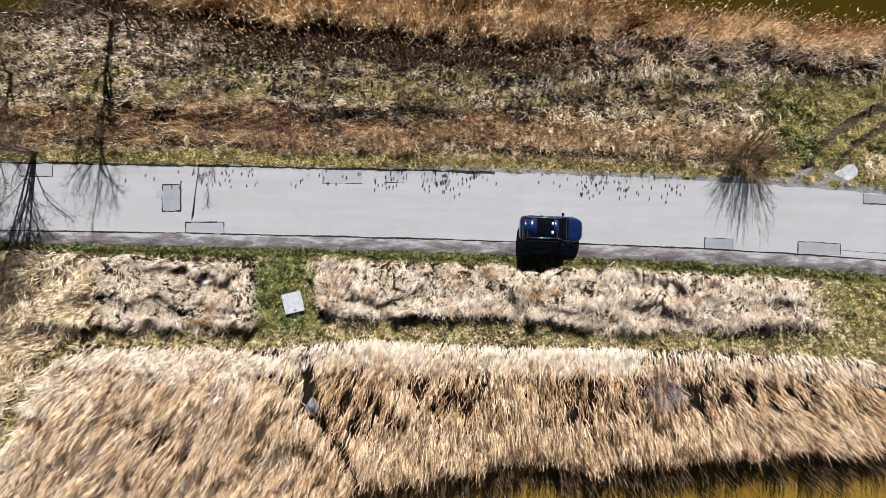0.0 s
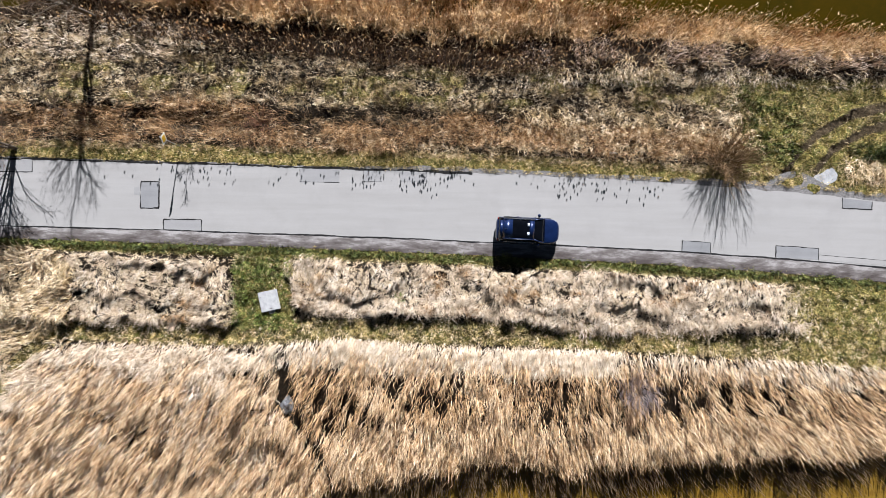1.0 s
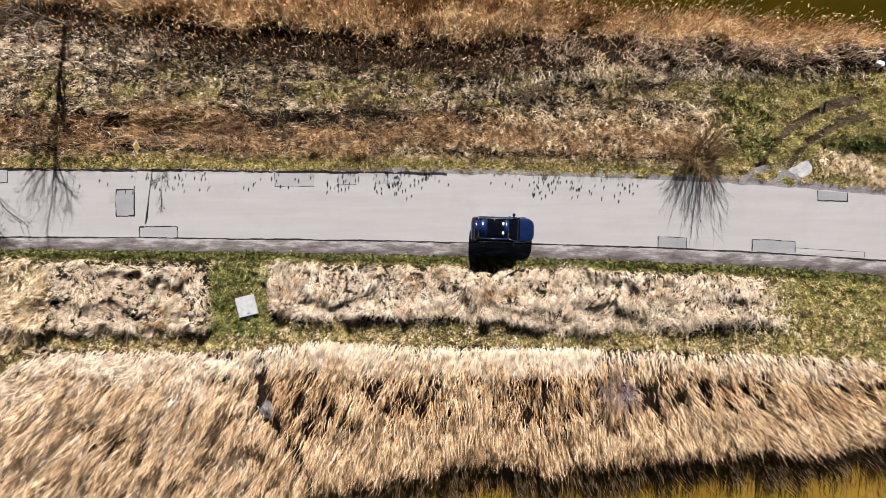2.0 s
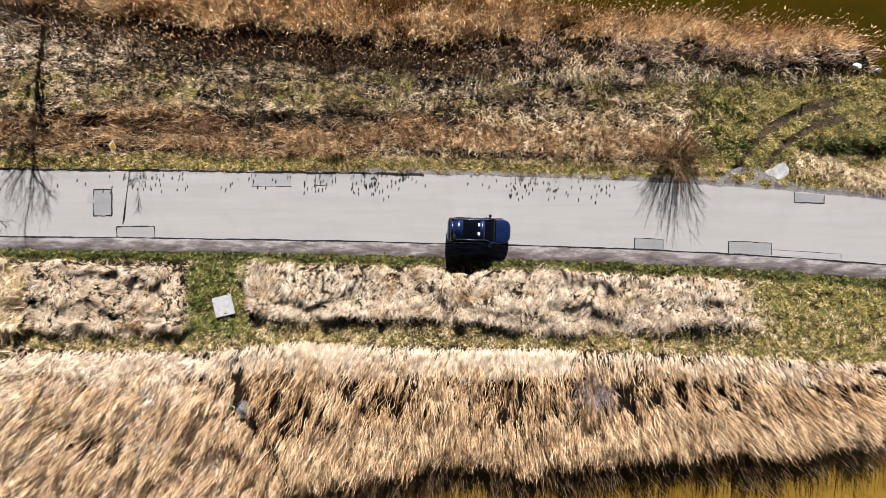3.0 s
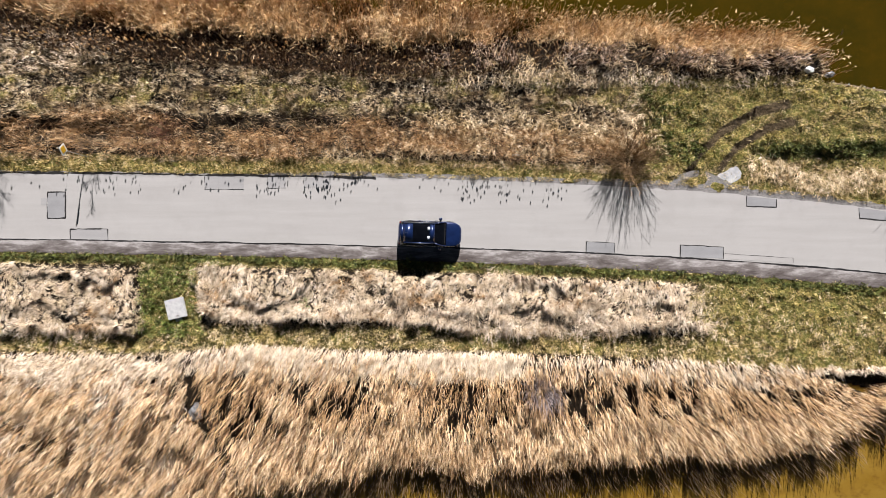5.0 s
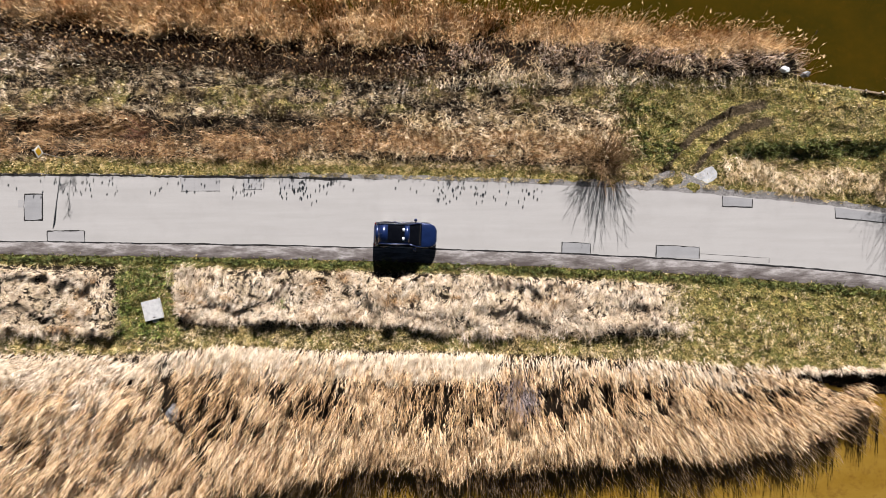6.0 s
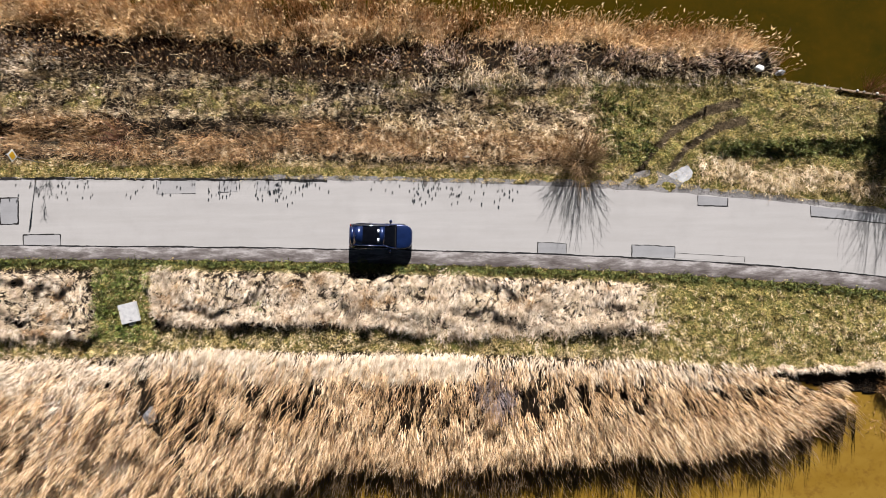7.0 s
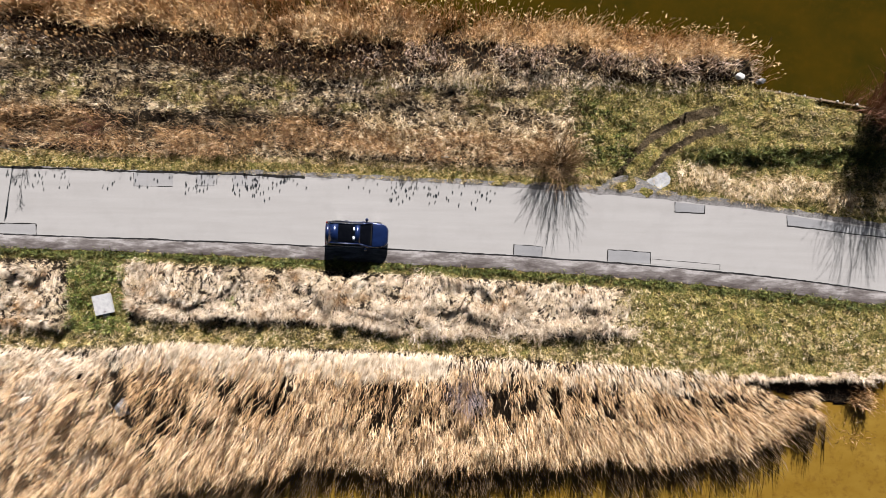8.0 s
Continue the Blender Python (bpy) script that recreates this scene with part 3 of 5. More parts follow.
road_patch([(-8.15, 5.33), (-5.48, 5.28), (-5.48, 4.42), (-8.14, 4.42)], M_FAINT, (2, 3), 0.04, 5, "faded grey asphalt repair at the verge")
road_patch([(-3.84, 5.24), (-2.62, 5.22), (-2.62, 4.5), (-3.84, 4.5)], M_FAINT, (2, 3), 0.04, 6, "faded grey asphalt repair at the verge")
road_patch([(-1.36, 5.19), (0.43, 5.15), (0.43, 4.55), (-1.36, 4.54)], M_FAINT, (), 0.04, 7, "faded grey asphalt repair at the verge")
road_patch([(17.65, 0.82), (19.56, 0.69), (19.55, 0.02), (17.64, 0.11)], M_PATCH, (0, 1, 3), 0.05, 8, "grey asphalt repair outlined in tar")
road_patch([(23.95, 0.56), (26.82, 0.41), (26.80, -0.36), (23.93, -0.22)], M_PATCH, (0, 1, 3), 0.06, 9, "grey asphalt repair outlined in tar")
road_patch([(26.9, -0.02), (31.44, -0.33), (31.43, -0.68), (26.9, -0.37)], M_ROAD, (0, 1), 0.03, 10, "narrow pale asphalt repair strip")
road_patch([(28.41, 3.82), (30.41, 3.62), (30.40, 3.06), (28.40, 3.16)], M_PATCH, (1, 2, 3), 0.05, 11, "grey asphalt repair outlined in tar")
road_patch([(35.9, 3.02), (43.2, 1.98), (43.2, 1.55), (35.9, 2.31)], M_PATCH, (2, 3), 0.06, 12, "long dark asphalt repair at the verge")
cx = np.arange(-29, 46, 0.6)
crack_line([(float(x), float(road_s(x))) for x in cx], 0.06, 0.004, 20, road)
crack_line([(float(x), float(road_n(x)) - 0.02) for x in np.arange(-34, 4, 0.5)], 0.14, 0.004, 23, road)


# ---- concrete slab in the grass ----
def concrete_slab():
    m = plain_mat("weathered_concrete", (0.30, 0.30, 0.30), (0.44, 0.43, 0.42), 4, 0.85, 0, 0.2, 0.15)
    top = new("manhole_slab")
    top.matrix_world = pose(-10.06, -3.63, height(-10.06, -3.63) + 0.10, 2, -1, 13)
    bm = bmesh.new()
    bmesh.ops.create_cube(bm, size=1, matrix=Matrix.Diagonal((1.28, 1.36, 0.2, 1)))
    bmesh.ops.bevel(bm, geom=bm.edges, offset=0.025, segments=2, affect="EDGES")
    part("slab", bm, m, top)
    bm = bmesh.new()
    bmesh.ops.create_cube(bm, size=1, matrix=Matrix.Translation((0.0, -0.78, -0.07)) @ Matrix.Diagonal((0.42, 0.22, 0.1, 1)))
    bmesh.ops.bevel(bm, geom=bm.edges, offset=0.02, segments=1, affect="EDGES")
    part("step_block", bm, m, top)
    bm = bmesh.new()
    for dx in (-0.06, 0.06):
        bmesh.ops.create_cube(bm, size=1, matrix=Matrix.Translation((0.05 + dx, -0.5, 0.104)) @ Matrix.Diagonal((0.02, 0.02, 0.02, 1)))
    bmesh.ops.create_cube(bm, size=1, matrix=Matrix.Translation((0.05, -0.5, 0.12)) @ Matrix.Diagonal((0.16, 0.025, 0.018, 1)))
    part("lifting_handle", bm, plain_mat("rusty_iron", (0.06, 0.03, 0.02), (0.14, 0.08, 0.05), 20, 0.8, 0.5), top)
    return tagged(top, "square weathered concrete slab lying in green grass", "slab")


concrete_slab()


# ---- reeds, straw and grass ----
def heading(x, y, base, spread, seed, size=1.4, loose=0.16):
    """Unit directions round a base angle (degrees), combed in swirls."""
    a = np.radians(base + (field(x, y, size, seed) - 0.5) * spread + rng.normal(0, 1, len(x)) * spread * loose)
    return np.stack([np.cos(a), np.sin(a)], 1)


def tussocks(name, cx, cy, per, radius, reach, tall, angle, fan, width, mat, label, category, segs=3, loose=0.22):
    """Tufts: stalks that fan out from common feet."""
    k = np.repeat(np.arange(len(cx)), int(per * 0.65))
    n = len(k)
    size = rng.uniform(0.6, 1.35, len(cx))[k]
    x, y = cx[k] + rng.normal(0, radius, n) * size, cy[k] + rng.normal(0, radius * 0.7, n) * size
    a = np.radians((angle + rng.normal(0, 28, len(cx)))[k] + np.clip((x - cx[k]) / radius, -2, 2) * fan * 0.5 + rng.normal(0, fan * loose, n))
    d = np.stack([np.cos(a), np.sin(a)], 1) * (reach * size * rng.uniform(0.35, 1.2, n))[:, None]
    return strands(name, rooted(x, y), d, tall * size * rng.uniform(0.3, 1.2, n), rng.uniform(0.3, 1.9, n), rng.uniform(*width, n), mat, segs, label, category, 0.5)


def locks(x, y, degrees, across, along, seed, pull=0.75):
    """Stalks hang together in locks: the sideways pull of each stalk to the middle of its lock, and a value for each lock."""
    a = np.radians(degrees)
    u, v = -x * np.sin(a) + y * np.cos(a), x * np.cos(a) + y * np.sin(a)
    u = u + across * 1.6 * (field(x, y, 1.1, seed) - 0.5)
    iu = np.floor(u / across).astype(np.int64)
    iv = np.floor(v / along + 3.0 * hash2(iu, 0 * iu, seed + 1)).astype(np.int64)
    off = ((iu + 0.25 + 0.5 * hash2(iu, iv, seed + 2)) * across - u) * pull
    return np.stack([-np.sin(a) * off, np.cos(a) * off], 1), hash2(iu, iv, seed + 3)


def bank_angle(x):
    return np.interp(x, [-34, -12, -8, 2, 11, 18, 26, 32, 36, 39], [246, 252, 255, 257, 262, 272, 288, 298, 310, 328])


def reed_bank():
    """The drooping tan reeds on the south bank, one bed each side of the creek."""
    def chance(x, y):
        t, b = reed_top(x), reed_bot(x)
        inside = (y < t + 0.1) & (y > b + 0.8 + 0.5 * field(x, y, 0.9, 40)) & ((creek_x(y) - x > 0.15 + 0.3 * field(x, y, 0.8, 44)) | (x - creek_x(y) > 0.45 + 0.7 * field(x, y, 0.8, 44)))
        edge = 1 - np.clip((y - b - 0.6) / 1.3, 0, 1)
        f = (t - y) / np.maximum(t - b, 1.5)
        belt = np.where(x < creek_x(y), 0.45, band(f, 0.18, 0.6, 0.12)) * step(0.3, 0.5, field(x, y, 1.8, 45))
        clump = np.maximum(step(0.44, 0.58, comb(x, y, bank_angle(x), 0.24, 1.0, 41)), 1.0 * edge)
        hole = 1
        for hx, hy, hr in ((-1.6, -9.4, 0.9), (-0.6, -10.3, 0.6), (4.6, -10.4, 0.7), (5.6, -9.7, 0.5), (18.6, -9.9, 0.9), (20.8, -9.8, 0.8), (22.4, -10.3, 0.7), (17.2, -10.4, 0.5), (27.3, -10.2, 0.6), (-12.6, -9.2, 0.5), (11.2, -12.3, 0.6)):
            hole = hole * (1 - 0.92 * (1 - step(hr * 0.5, hr, np.hypot(x - hx, (y - hy) * 0.8) * 1.35)))
        return inside * np.maximum(clump, 0.3 - 0.28 * belt) * (1 - 0.35 * belt) * hole * (0.25 + 0.75 * step(0.03, 0.14, f))
    def brown_belt(x, y):
        f = (reed_top(x) - y) / np.maximum(reed_top(x) - reed_bot(x), 1.5)
        return np.where(x < creek_x(y), band(f, 0.15, 0.6, 0.12) * band(x + 0.5 * (y + 11), -23, -11.5, 2.0), band(f, 0.16, 0.58, 0.1)) * (0.35 + 0.65 * step(0.36, 0.56, field(x, y, 2.6, 21)))
    for layer, per, mat, wide, reach, jitter in (("brown", 225, M_REED_B, (0.015, 0.033), 0.9, 0.2), ("pale", 225, M_REED_S, (0.016, 0.036), 0.66, 0.28)):
        x, y = scatter(per, -34, 40, -19, -6, lambda x, y: chance(x, y) * ((1 - 0.85 * brown_belt(x, y)) if layer == "pale" else (0.66 - 0.06 * brown_belt(x, y))))
        for name, side in (("west", x < creek_x(y)), ("east", x >= creek_x(y))):
            xx, yy = x[side], y[side]
            d = heading(xx, yy, bank_angle(xx), 70, 42, 0.9, jitter * 1.2)
            tuft = comb(xx, yy, bank_angle(xx), 0.5, 0.9, 43)
            depth = np.clip((reed_top(xx) - yy) / 3.0, 0, 1)
            edge = 1 - np.clip((yy - reed_bot(xx) - 0.8) / 2.2, 0, 1)
            n = len(xx)
            long = reach * (0.5 + 0.5 * depth) * (0.55 + 0.8 * tuft) * rng.uniform(0.4, 1.45, n)
            tall = (0.28 + 0.75 * depth + 0.4 * edge) * (0.3 + 1.3 * tuft) * rng.uniform(0.6, 1.2, n)
            sweep = bank_angle(xx) + 40 * (field(xx, yy, 1.6, 42) - 0.5)
            pull, lock = locks(xx, yy, sweep, 0.34, 1.1, 100)
            d = np.stack([np.cos(np.radians(sweep)), np.sin(np.radians(sweep))], 1) * 0.55 + d * 0.45
            tall, long = tall * (0.45 + 1.1 * lock), long * (0.8 + 0.5 * lock)
            strands("reed_bed", rooted(xx, yy), d * long[:, None] + pull, tall, rng.uniform(0.1, 1.9, n), rng.uniform(*wide, n), mat, 3,
                    {"east": "dense bed of dry tan reeds drooping towards the water", "west": "dry tan reeds combed over beside the narrow creek"}[name], "reeds", 0.5)
    def wet(x, y):
        b = reed_bot(x)
        return band(y, b + 0.25, b + 1.7, 0.2) * (x < 38) * (abs(x - creek_x(y)) > 0.3)
    for per, mat in ((190, M_REED_B), (110, M_REED_S)):
        x, y = scatter(per, -34, 39, -19, -8, wet)
        n = len(x)
        d = heading(x, y, bank_angle(x), 70, 39, 1.0, 0.25)
        strands("shore_stems", rooted(x, y), d * rng.uniform(0.1, 0.6, n)[:, None], rng.uniform(0.7, 1.5, n), rng.uniform(0.2, 1.2, n), rng.uniform(0.018, 0.04, n), mat, 3,
                "dark brown reed stems standing at the waterline" if mat == M_REED_B else "bleached reed stems standing at the waterline", "reeds")
    # stragglers out in the water, dense and dark for streaks of shade and reflection
    x, y = scatter(150, -12, 39, -19, -8, lambda x, y: band(y, reed_bot(x) - 2.3, reed_bot(x) + 0.3, 0.3) * (0.15 + 0.85 * step(0.4, 0.6, field(x, y * 0.3, 0.5, 38))) * (0.25 + 0.75 * step(reed_bot(x) - 2.0, reed_bot(x) - 0.2, y)))
    n = len(x)
    root = np.stack([x, y, np.full(n, WATER - 0.1)], 1)
    strands("water_reeds", root, heading(x, y, 268, 50, 34) * rng.uniform(0.1, 0.6, n)[:, None], rng.uniform(0.4, 1.4, n), rng.uniform(0.1, 1.0, n), rng.uniform(0.016, 0.032, n), M_STEM, 3,
            "brown reeds in shallow water, added for its dark shade streaks", "reeds")
    # bleached tufts on the western bed, and the fringe of the eastern bank
    cx, cy = scatter(1.8, -29, -9, -17, -7, lambda x, y: (y < reed_top(x) - 0.4) * (abs(x - creek_x(y)) > 0.8) * np.clip(0.25 + 0.75 * step(0.4, 0.6, field(x, y, 3.0, 33)) + 0.7 * step(-20, -26, x), 0, 1))
    tussocks("straw_tussocks", cx, cy, 120, 0.3, 0.8, 0.75, 246.0, 60, (0.014, 0.034), M_STRAW, "bleached tufts among the reeds by the creek", "dead grass")
    cx = np.arange(32.6, 43.5, 0.28)
    cx = cx + rng.normal(0, 0.1, len(cx))
    cy = -7.72 + 0.12 * np.sin(cx * 2.1) + rng.normal(0, 0.08, len(cx)) + 0.03 * (cx - 38)
    tussocks("straw_fringe", cx, cy, 55, 0.14, 0.4, 0.4, 268.0, 60, (0.013, 0.03), M_STRAW, "pale straw fringe hanging over the muddy bank", "dead grass")
    cx, cy = np.array([40.9, 41.6, 41.3, 40.6, 42.2, 41.4, 40.4, 42.0, 42.6, 41.0]), np.array([-9.5, -8.9, -10.0, -10.4, -9.5, -11.0, -11.4, -10.4, -8.8, -11.9])
    tussocks("reed_clump", cx, cy, 300, 0.36, 0.55, 1.0, 250.0, 200, (0.014, 0.034), M_TANGLE, "brown reed clump standing in the water", "reeds")
    # pale leaf litter along the upper rim
    def rim(x, y):
        t = reed_top(x)
        w = 0.55 + 1.0 * field(x, 0 * y, 2.2, 46) + 0.35 * band(x, -9, 14, 2)
        return band(y, t - w, t + 0.2, 0.2) * (0.3 + 0.7 * band(x, -9, 13, 2)) * (0.35 + 0.65 * step(0.36, 0.52, field(x, y, 1.7, 110))) * (x < 32) * (0.4 + 0.6 * step(0.3, 0.5, comb(x, y, bank_angle(x), 0.4, 1.0, 47)))
    x, y = scatter(470, -30, 37, -11, -5.8, rim)
    d = heading(x, y, np.interp(x, [-34, -12, 11, 20, 37], [240, 252, 256, 278, 300]), 60, 48, 0.8)
    n = len(x)
    strands("straw_litter", rooted(x, y), d * rng.uniform(0.4, 0.95, n)[:, None], rng.uniform(0.16, 0.42, n), rng.uniform(0.5, 1.6, n), rng.uniform(0.018, 0.036, n), M_RIM, 3,
            "pale reed leaves matted along the bank top, sunlight in their colour", "straw", 0.4)


reed_bank()


def straw_mounds():
    def chance(x, y):
        return mound_zone(x, y) * (0.1 + 0.9 * step(0.34, 0.52, field(x, y, 0.7, 51) * 0.6 + field(x, y, 2.1, 54) * 0.4)) * (1 - 0.8 * (1 - step(0.3, 0.75, np.hypot(x + 1.25, y + 3.3))))
    x, y = scatter(390, -30, 27, -6.4, -0.4, chance)
    west = x < -12
    d = heading(x, y, np.where(west, 240, 250), np.where(west, 240, 170), 52, 1.9, 0.08)
    pull, lock = locks(x, y, np.full(len(x), 250.0), 0.3, 0.7, 104, 0.6)
    tuft = 0.5 * field(x, y, 0.6, 53) + 0.5 * step(0.3, 0.7, field(x, y, 1.9, 58))
    n = len(x)
    strands("straw_mat", rooted(x, y), d * rng.uniform(0.2, 0.6, n)[:, None] + pull, rng.uniform(0.02, 0.12, n) * (0.3 + 1.4 * tuft) * (0.3 + 1.5 * lock), rng.uniform(0.3, 1.6, n), rng.uniform(0.011, 0.025, n), M_STRAW, 3,
            "flattened pale dead grass beside the road", "dead grass", 0.4)
    # tufts, thickest along the lower edge
    cx, cy = scatter(0.9, -27, 26, -6.2, -0.8, lambda x, y: mound_zone(x, y) * np.where(x < -12, 0.2, 0.4) * (0.3 + 0.7 * step(0.4, 0.6, field(x, y, 2.4, 37))))
    ex = np.concatenate([np.arange(-8.2, 24.5, 0.62), np.arange(-26, -13, 1.9)])
    ex = ex + rng.normal(0, 0.25, len(ex))
    ey = line((-30, -4.75), (-13, -4.9), (-8, -4.05), (0, -3.9), (6, -4.1), (9, -4.65), (12, -5.2), (17, -4.95), (25, -4.6))(ex) + rng.normal(0, 0.22, len(ex))
    keep = mound_zone(ex, ey + 0.3) > 0.3
    cx, cy = np.concatenate([cx, ex[keep]]), np.concatenate([cy, ey[keep]])
    tussocks("straw_tussocks", cx, cy, 170, 0.26, 0.55, 0.33, 258.0, 85, (0.010, 0.024), M_STRAW, "pale drooping grass tussocks on the roadside bank", "dead grass")
    # darker, half-rotten tufts among the pale straw
    cx, cy = scatter(0.55, -26, 26, -5.6, -1.4, lambda x, y: mound_zone(x, y) * step(0.45, 0.6, field(x, y, 2.2, 79)))
    tussocks("brown_tussocks", cx, cy, 110, 0.24, 0.4, 0.3, 262.0, 110, (0.012, 0.026), M_TANGLE, "brown half-rotten grass tufts among pale straw", "dead grass")
    # brownish tangle under the trees to the west
    def brown(x, y):
        return (x < -24.8 + 2.6 * field(x, y, 2, 55)) * ((y > reed_top(x) + 0.3) | (x < -30)) * (y < pave_s(x) - 0.5) * (1 - footpath(x, y)) * 0.85
    x, y = scatter(170, -34, -22, -19, 0, brown)
    d = heading(x, y, 230, 220, 56)
    strands("straw_tangle", rooted(x, y), d * rng.uniform(0.4, 1.0, len(x))[:, None], rng.uniform(0.15, 0.6, len(x)) * (0.3 + 1.2 * field(x, y, 0.8, 57)), rng.uniform(0.5, 1.6, len(x)), rng.uniform(0.016, 0.04, len(x)), M_MEADOW, 3,
            "brown tangle of dead stems below the trees", "dead grass")


straw_mounds()


def grasses():
    def green(x, y):
        r = (y > pave_s(x) + 0.12) & (y < road_n(x) + 0.1 + 0.25 * step(14, 20, x))
        g = green_cover(x, y) * (~r) * (y > reed_top(x) - 0.2) * (y < 12.6)
        g = g * (1 - 0.9 * (np.hypot((x - 26.6) / 1.6, (y - 5.3) / 0.8) < 1)) * (1 - (abs(x + 10.06) < 0.75) * (abs(y + 3.63) < 0.8))
        return g * np.maximum(0.1 + 0.9 * step(0.4, 0.6, field(x, y, 0.35, 61)), 0.7 * band(y, road_n(x), road_n(x) + 1.2, 0.2))
    x, y = scatter(760, -32, 45, -18, 12.6, green)
    d = heading(x, y, 255, 320, 62, 0.8)
    tuft = field(x, y, 0.42, 63)
    lush = rng.random(len(x)) < np.clip(0.08 + 0.75 * band(x, -12.4, -8.5, 0.3) * band(y, -5.5, 0, 0.3) + 0.85 * band(y, pave_s(x) - 0.6, pave_s(x), 0.1) + 0.12 * lawn_east(x, y) + 0.25 * band(x, 21, 25.5, 1) * band(y, 6, 11.8, 0.5) + 0.95 * band(x, 29, 44, 1) * band(y, 6.2, 7.5, 0.3), 0, 1)
    garden = np.maximum(np.maximum(lawn_east(x, y), (y > 9.6) * (x < 22)), band(x, 20.5, 46, 1) * (y > 6) * (1 - band(x, 29.5, 41, 1.5) * band(y + 0.8 * (field(x, y, 1.5, 86) - 0.5), 7.9, 10.0, 0.3))) * step(-6.8, -4.2, y + 1.6 * (field(x, y, 1.4, 89) - 0.5)) > 0.4
    for name, mat, sel, tag in (("grass", M_GRASS, ~lush & ~garden, "short olive grass mixed with dead blades"), ("grass", M_LAWN, ~lush & garden, "uneven yellow-green lawn with darker clumps"), ("grass", M_LUSH, lush, "fresh dark green grass in clumps")):
        k = int(sel.sum())
        strands(name, rooted(x[sel], y[sel]), d[sel] * rng.uniform(0.04, 0.17, k)[:, None], rng.uniform(0.03, 0.17, k) * (0.2 + 1.5 * step(0.35, 0.62, tuft[sel])), rng.uniform(0.2, 1.2, k), rng.uniform(0.016, 0.036, k) * (1.3 if mat == M_LUSH else 1.0), mat, 2, tag, "grass", 0.5, 0.35, 0.85)
    cx, cy = scatter(9, -32, 45, -18, 12.4, lambda x, y: green(x, y) * (0.35 + 0.65 * step(0.4, 0.6, field(x, y, 1.1, 29))))
    half = rng.random(len(cx)) < 0.12 + 0.5 * band(cy, pave_s(cx) - 0.8, pave_s(cx), 0.1) + 0.3 * band(cx, -12.4, -8.5, 0.3)
    for sel, mat, tag in ((half, M_LUSH, "small dark green grass tufts"), (~half, M_GRASS, "small yellowish grass tufts")):
        tussocks("grass_tufts", cx[sel], cy[sel], 16, 0.1, 0.16, 0.13, 255.0, 200, (0.018, 0.04), mat, tag, "grass", 2, 0.4)
    cx, cy = scatter(7, 19.5, 27, 6, 12, lambda x, y: band(x, 21.4, 26.2 - 0.35 * (y - 6), 0.8) * band(y, 6.4, 11.0, 0.4) * 0.8 * (1 - track_mask(x, y)) * (0.3 + 0.7 * step(0.4, 0.55, field(x, y, 0.9, 88))))
    tussocks("leafy_weeds", cx, cy, 34, 0.16, 0.17, 0.22, 262.0, 300, (0.035, 0.07), M_LUSH, "dark green leafy weeds in clumps", "weeds", 2, 0.5)
    cx, cy = scatter(9, -12.6, -8.2, -5.6, -0.7, lambda x, y: (1 - mound_zone(x, y)) * (1 - (abs(x + 10.06) < 0.85) * (abs(y + 3.63) < 0.9)) * (0.25 + 0.75 * step(0.4, 0.55, field(x, y, 0.8, 85))))
    cx, cy = np.concatenate([cx, [-1.4, -1.1, -1.25]]), np.concatenate([cy, [-3.2, -3.5, -3.0]])
    tussocks("leafy_weeds", cx, cy, 34, 0.15, 0.16, 0.17, 262.0, 300, (0.025, 0.05), M_FRESH, "fresh green leafy weeds round the slab", "weeds", 2, 0.5)
    cx, cy = scatter(5, 30, 43, 9.6, 11.6, lambda x, y: band(y - quay(x), -1.3, -0.3, 0.2) * (0.3 + 0.7 * step(0.4, 0.6, field(x, y, 1.1, 87))))
    tussocks("grass_tufts", cx, cy, 34, 0.15, 0.2, 0.2, 262.0, 260, (0.02, 0.045), M_LAWN, "fresh green tufts along the lake edging", "grass", 2, 0.5)
    def specks(x, y):
        return (y < pave_s(x) - 0.55) * (y > reed_top(x) - 0.1) * (1 - 0.8 * mound_zone(x, y)) * (0.1 + 0.9 * step(0.42, 0.62, field(x, y, 0.6, 27))) * (1 - ((x > 33) & (y < -7.8))) * (1 - 0.55 * lawn_east(x, y) * step(-5.6, -4.2, y)) * (1 - 0.7 * band(x, -12.4, -8.5, 0.3) * (y < -0.8) * (y > -5.2)) * (1 - (abs(x + 10.06) < 0.75) * (abs(y + 3.63) < 0.8))
    x, y = scatter(190, -27, 44, -9, 0, specks)
    n = len(x)
    strands("straw_specks", rooted(x, y), heading(x, y, 250, 330, 26, 0.6) * rng.uniform(0.08, 0.3, n)[:, None], rng.uniform(0.02, 0.14, n), rng.uniform(0.2, 1.4, n), rng.uniform(0.016, 0.036, n), M_MEADOW, 2,
            "dead blades scattered through the short grass", "dead grass", 0.5)
    ex = np.arange(-30, 44, 0.3) + rng.normal(0, 0.12, 247)
    tussocks("grass_tufts", ex, pave_s(ex) - 0.18 + rng.normal(0, 0.1, len(ex)), 60, 0.13, 0.18, 0.2, 262.0, 220, (0.022, 0.05), M_LUSH, "dark green grass tufts along the shoulder", "grass", 2, 0.4)
    ex = np.arange(30, 44, 0.25) + rng.normal(0, 0.1, 56)
    tussocks("grass_tufts", ex, 7.0 + 0.5 * (field(ex, 0 * ex, 1.2, 12) - 0.5) + rng.normal(0, 0.2, len(ex)), 40, 0.16, 0.3, 0.3, 262.0, 220, (0.02, 0.045), M_LUSH, "dark green tufts along the low step", "grass", 2, 0.4)
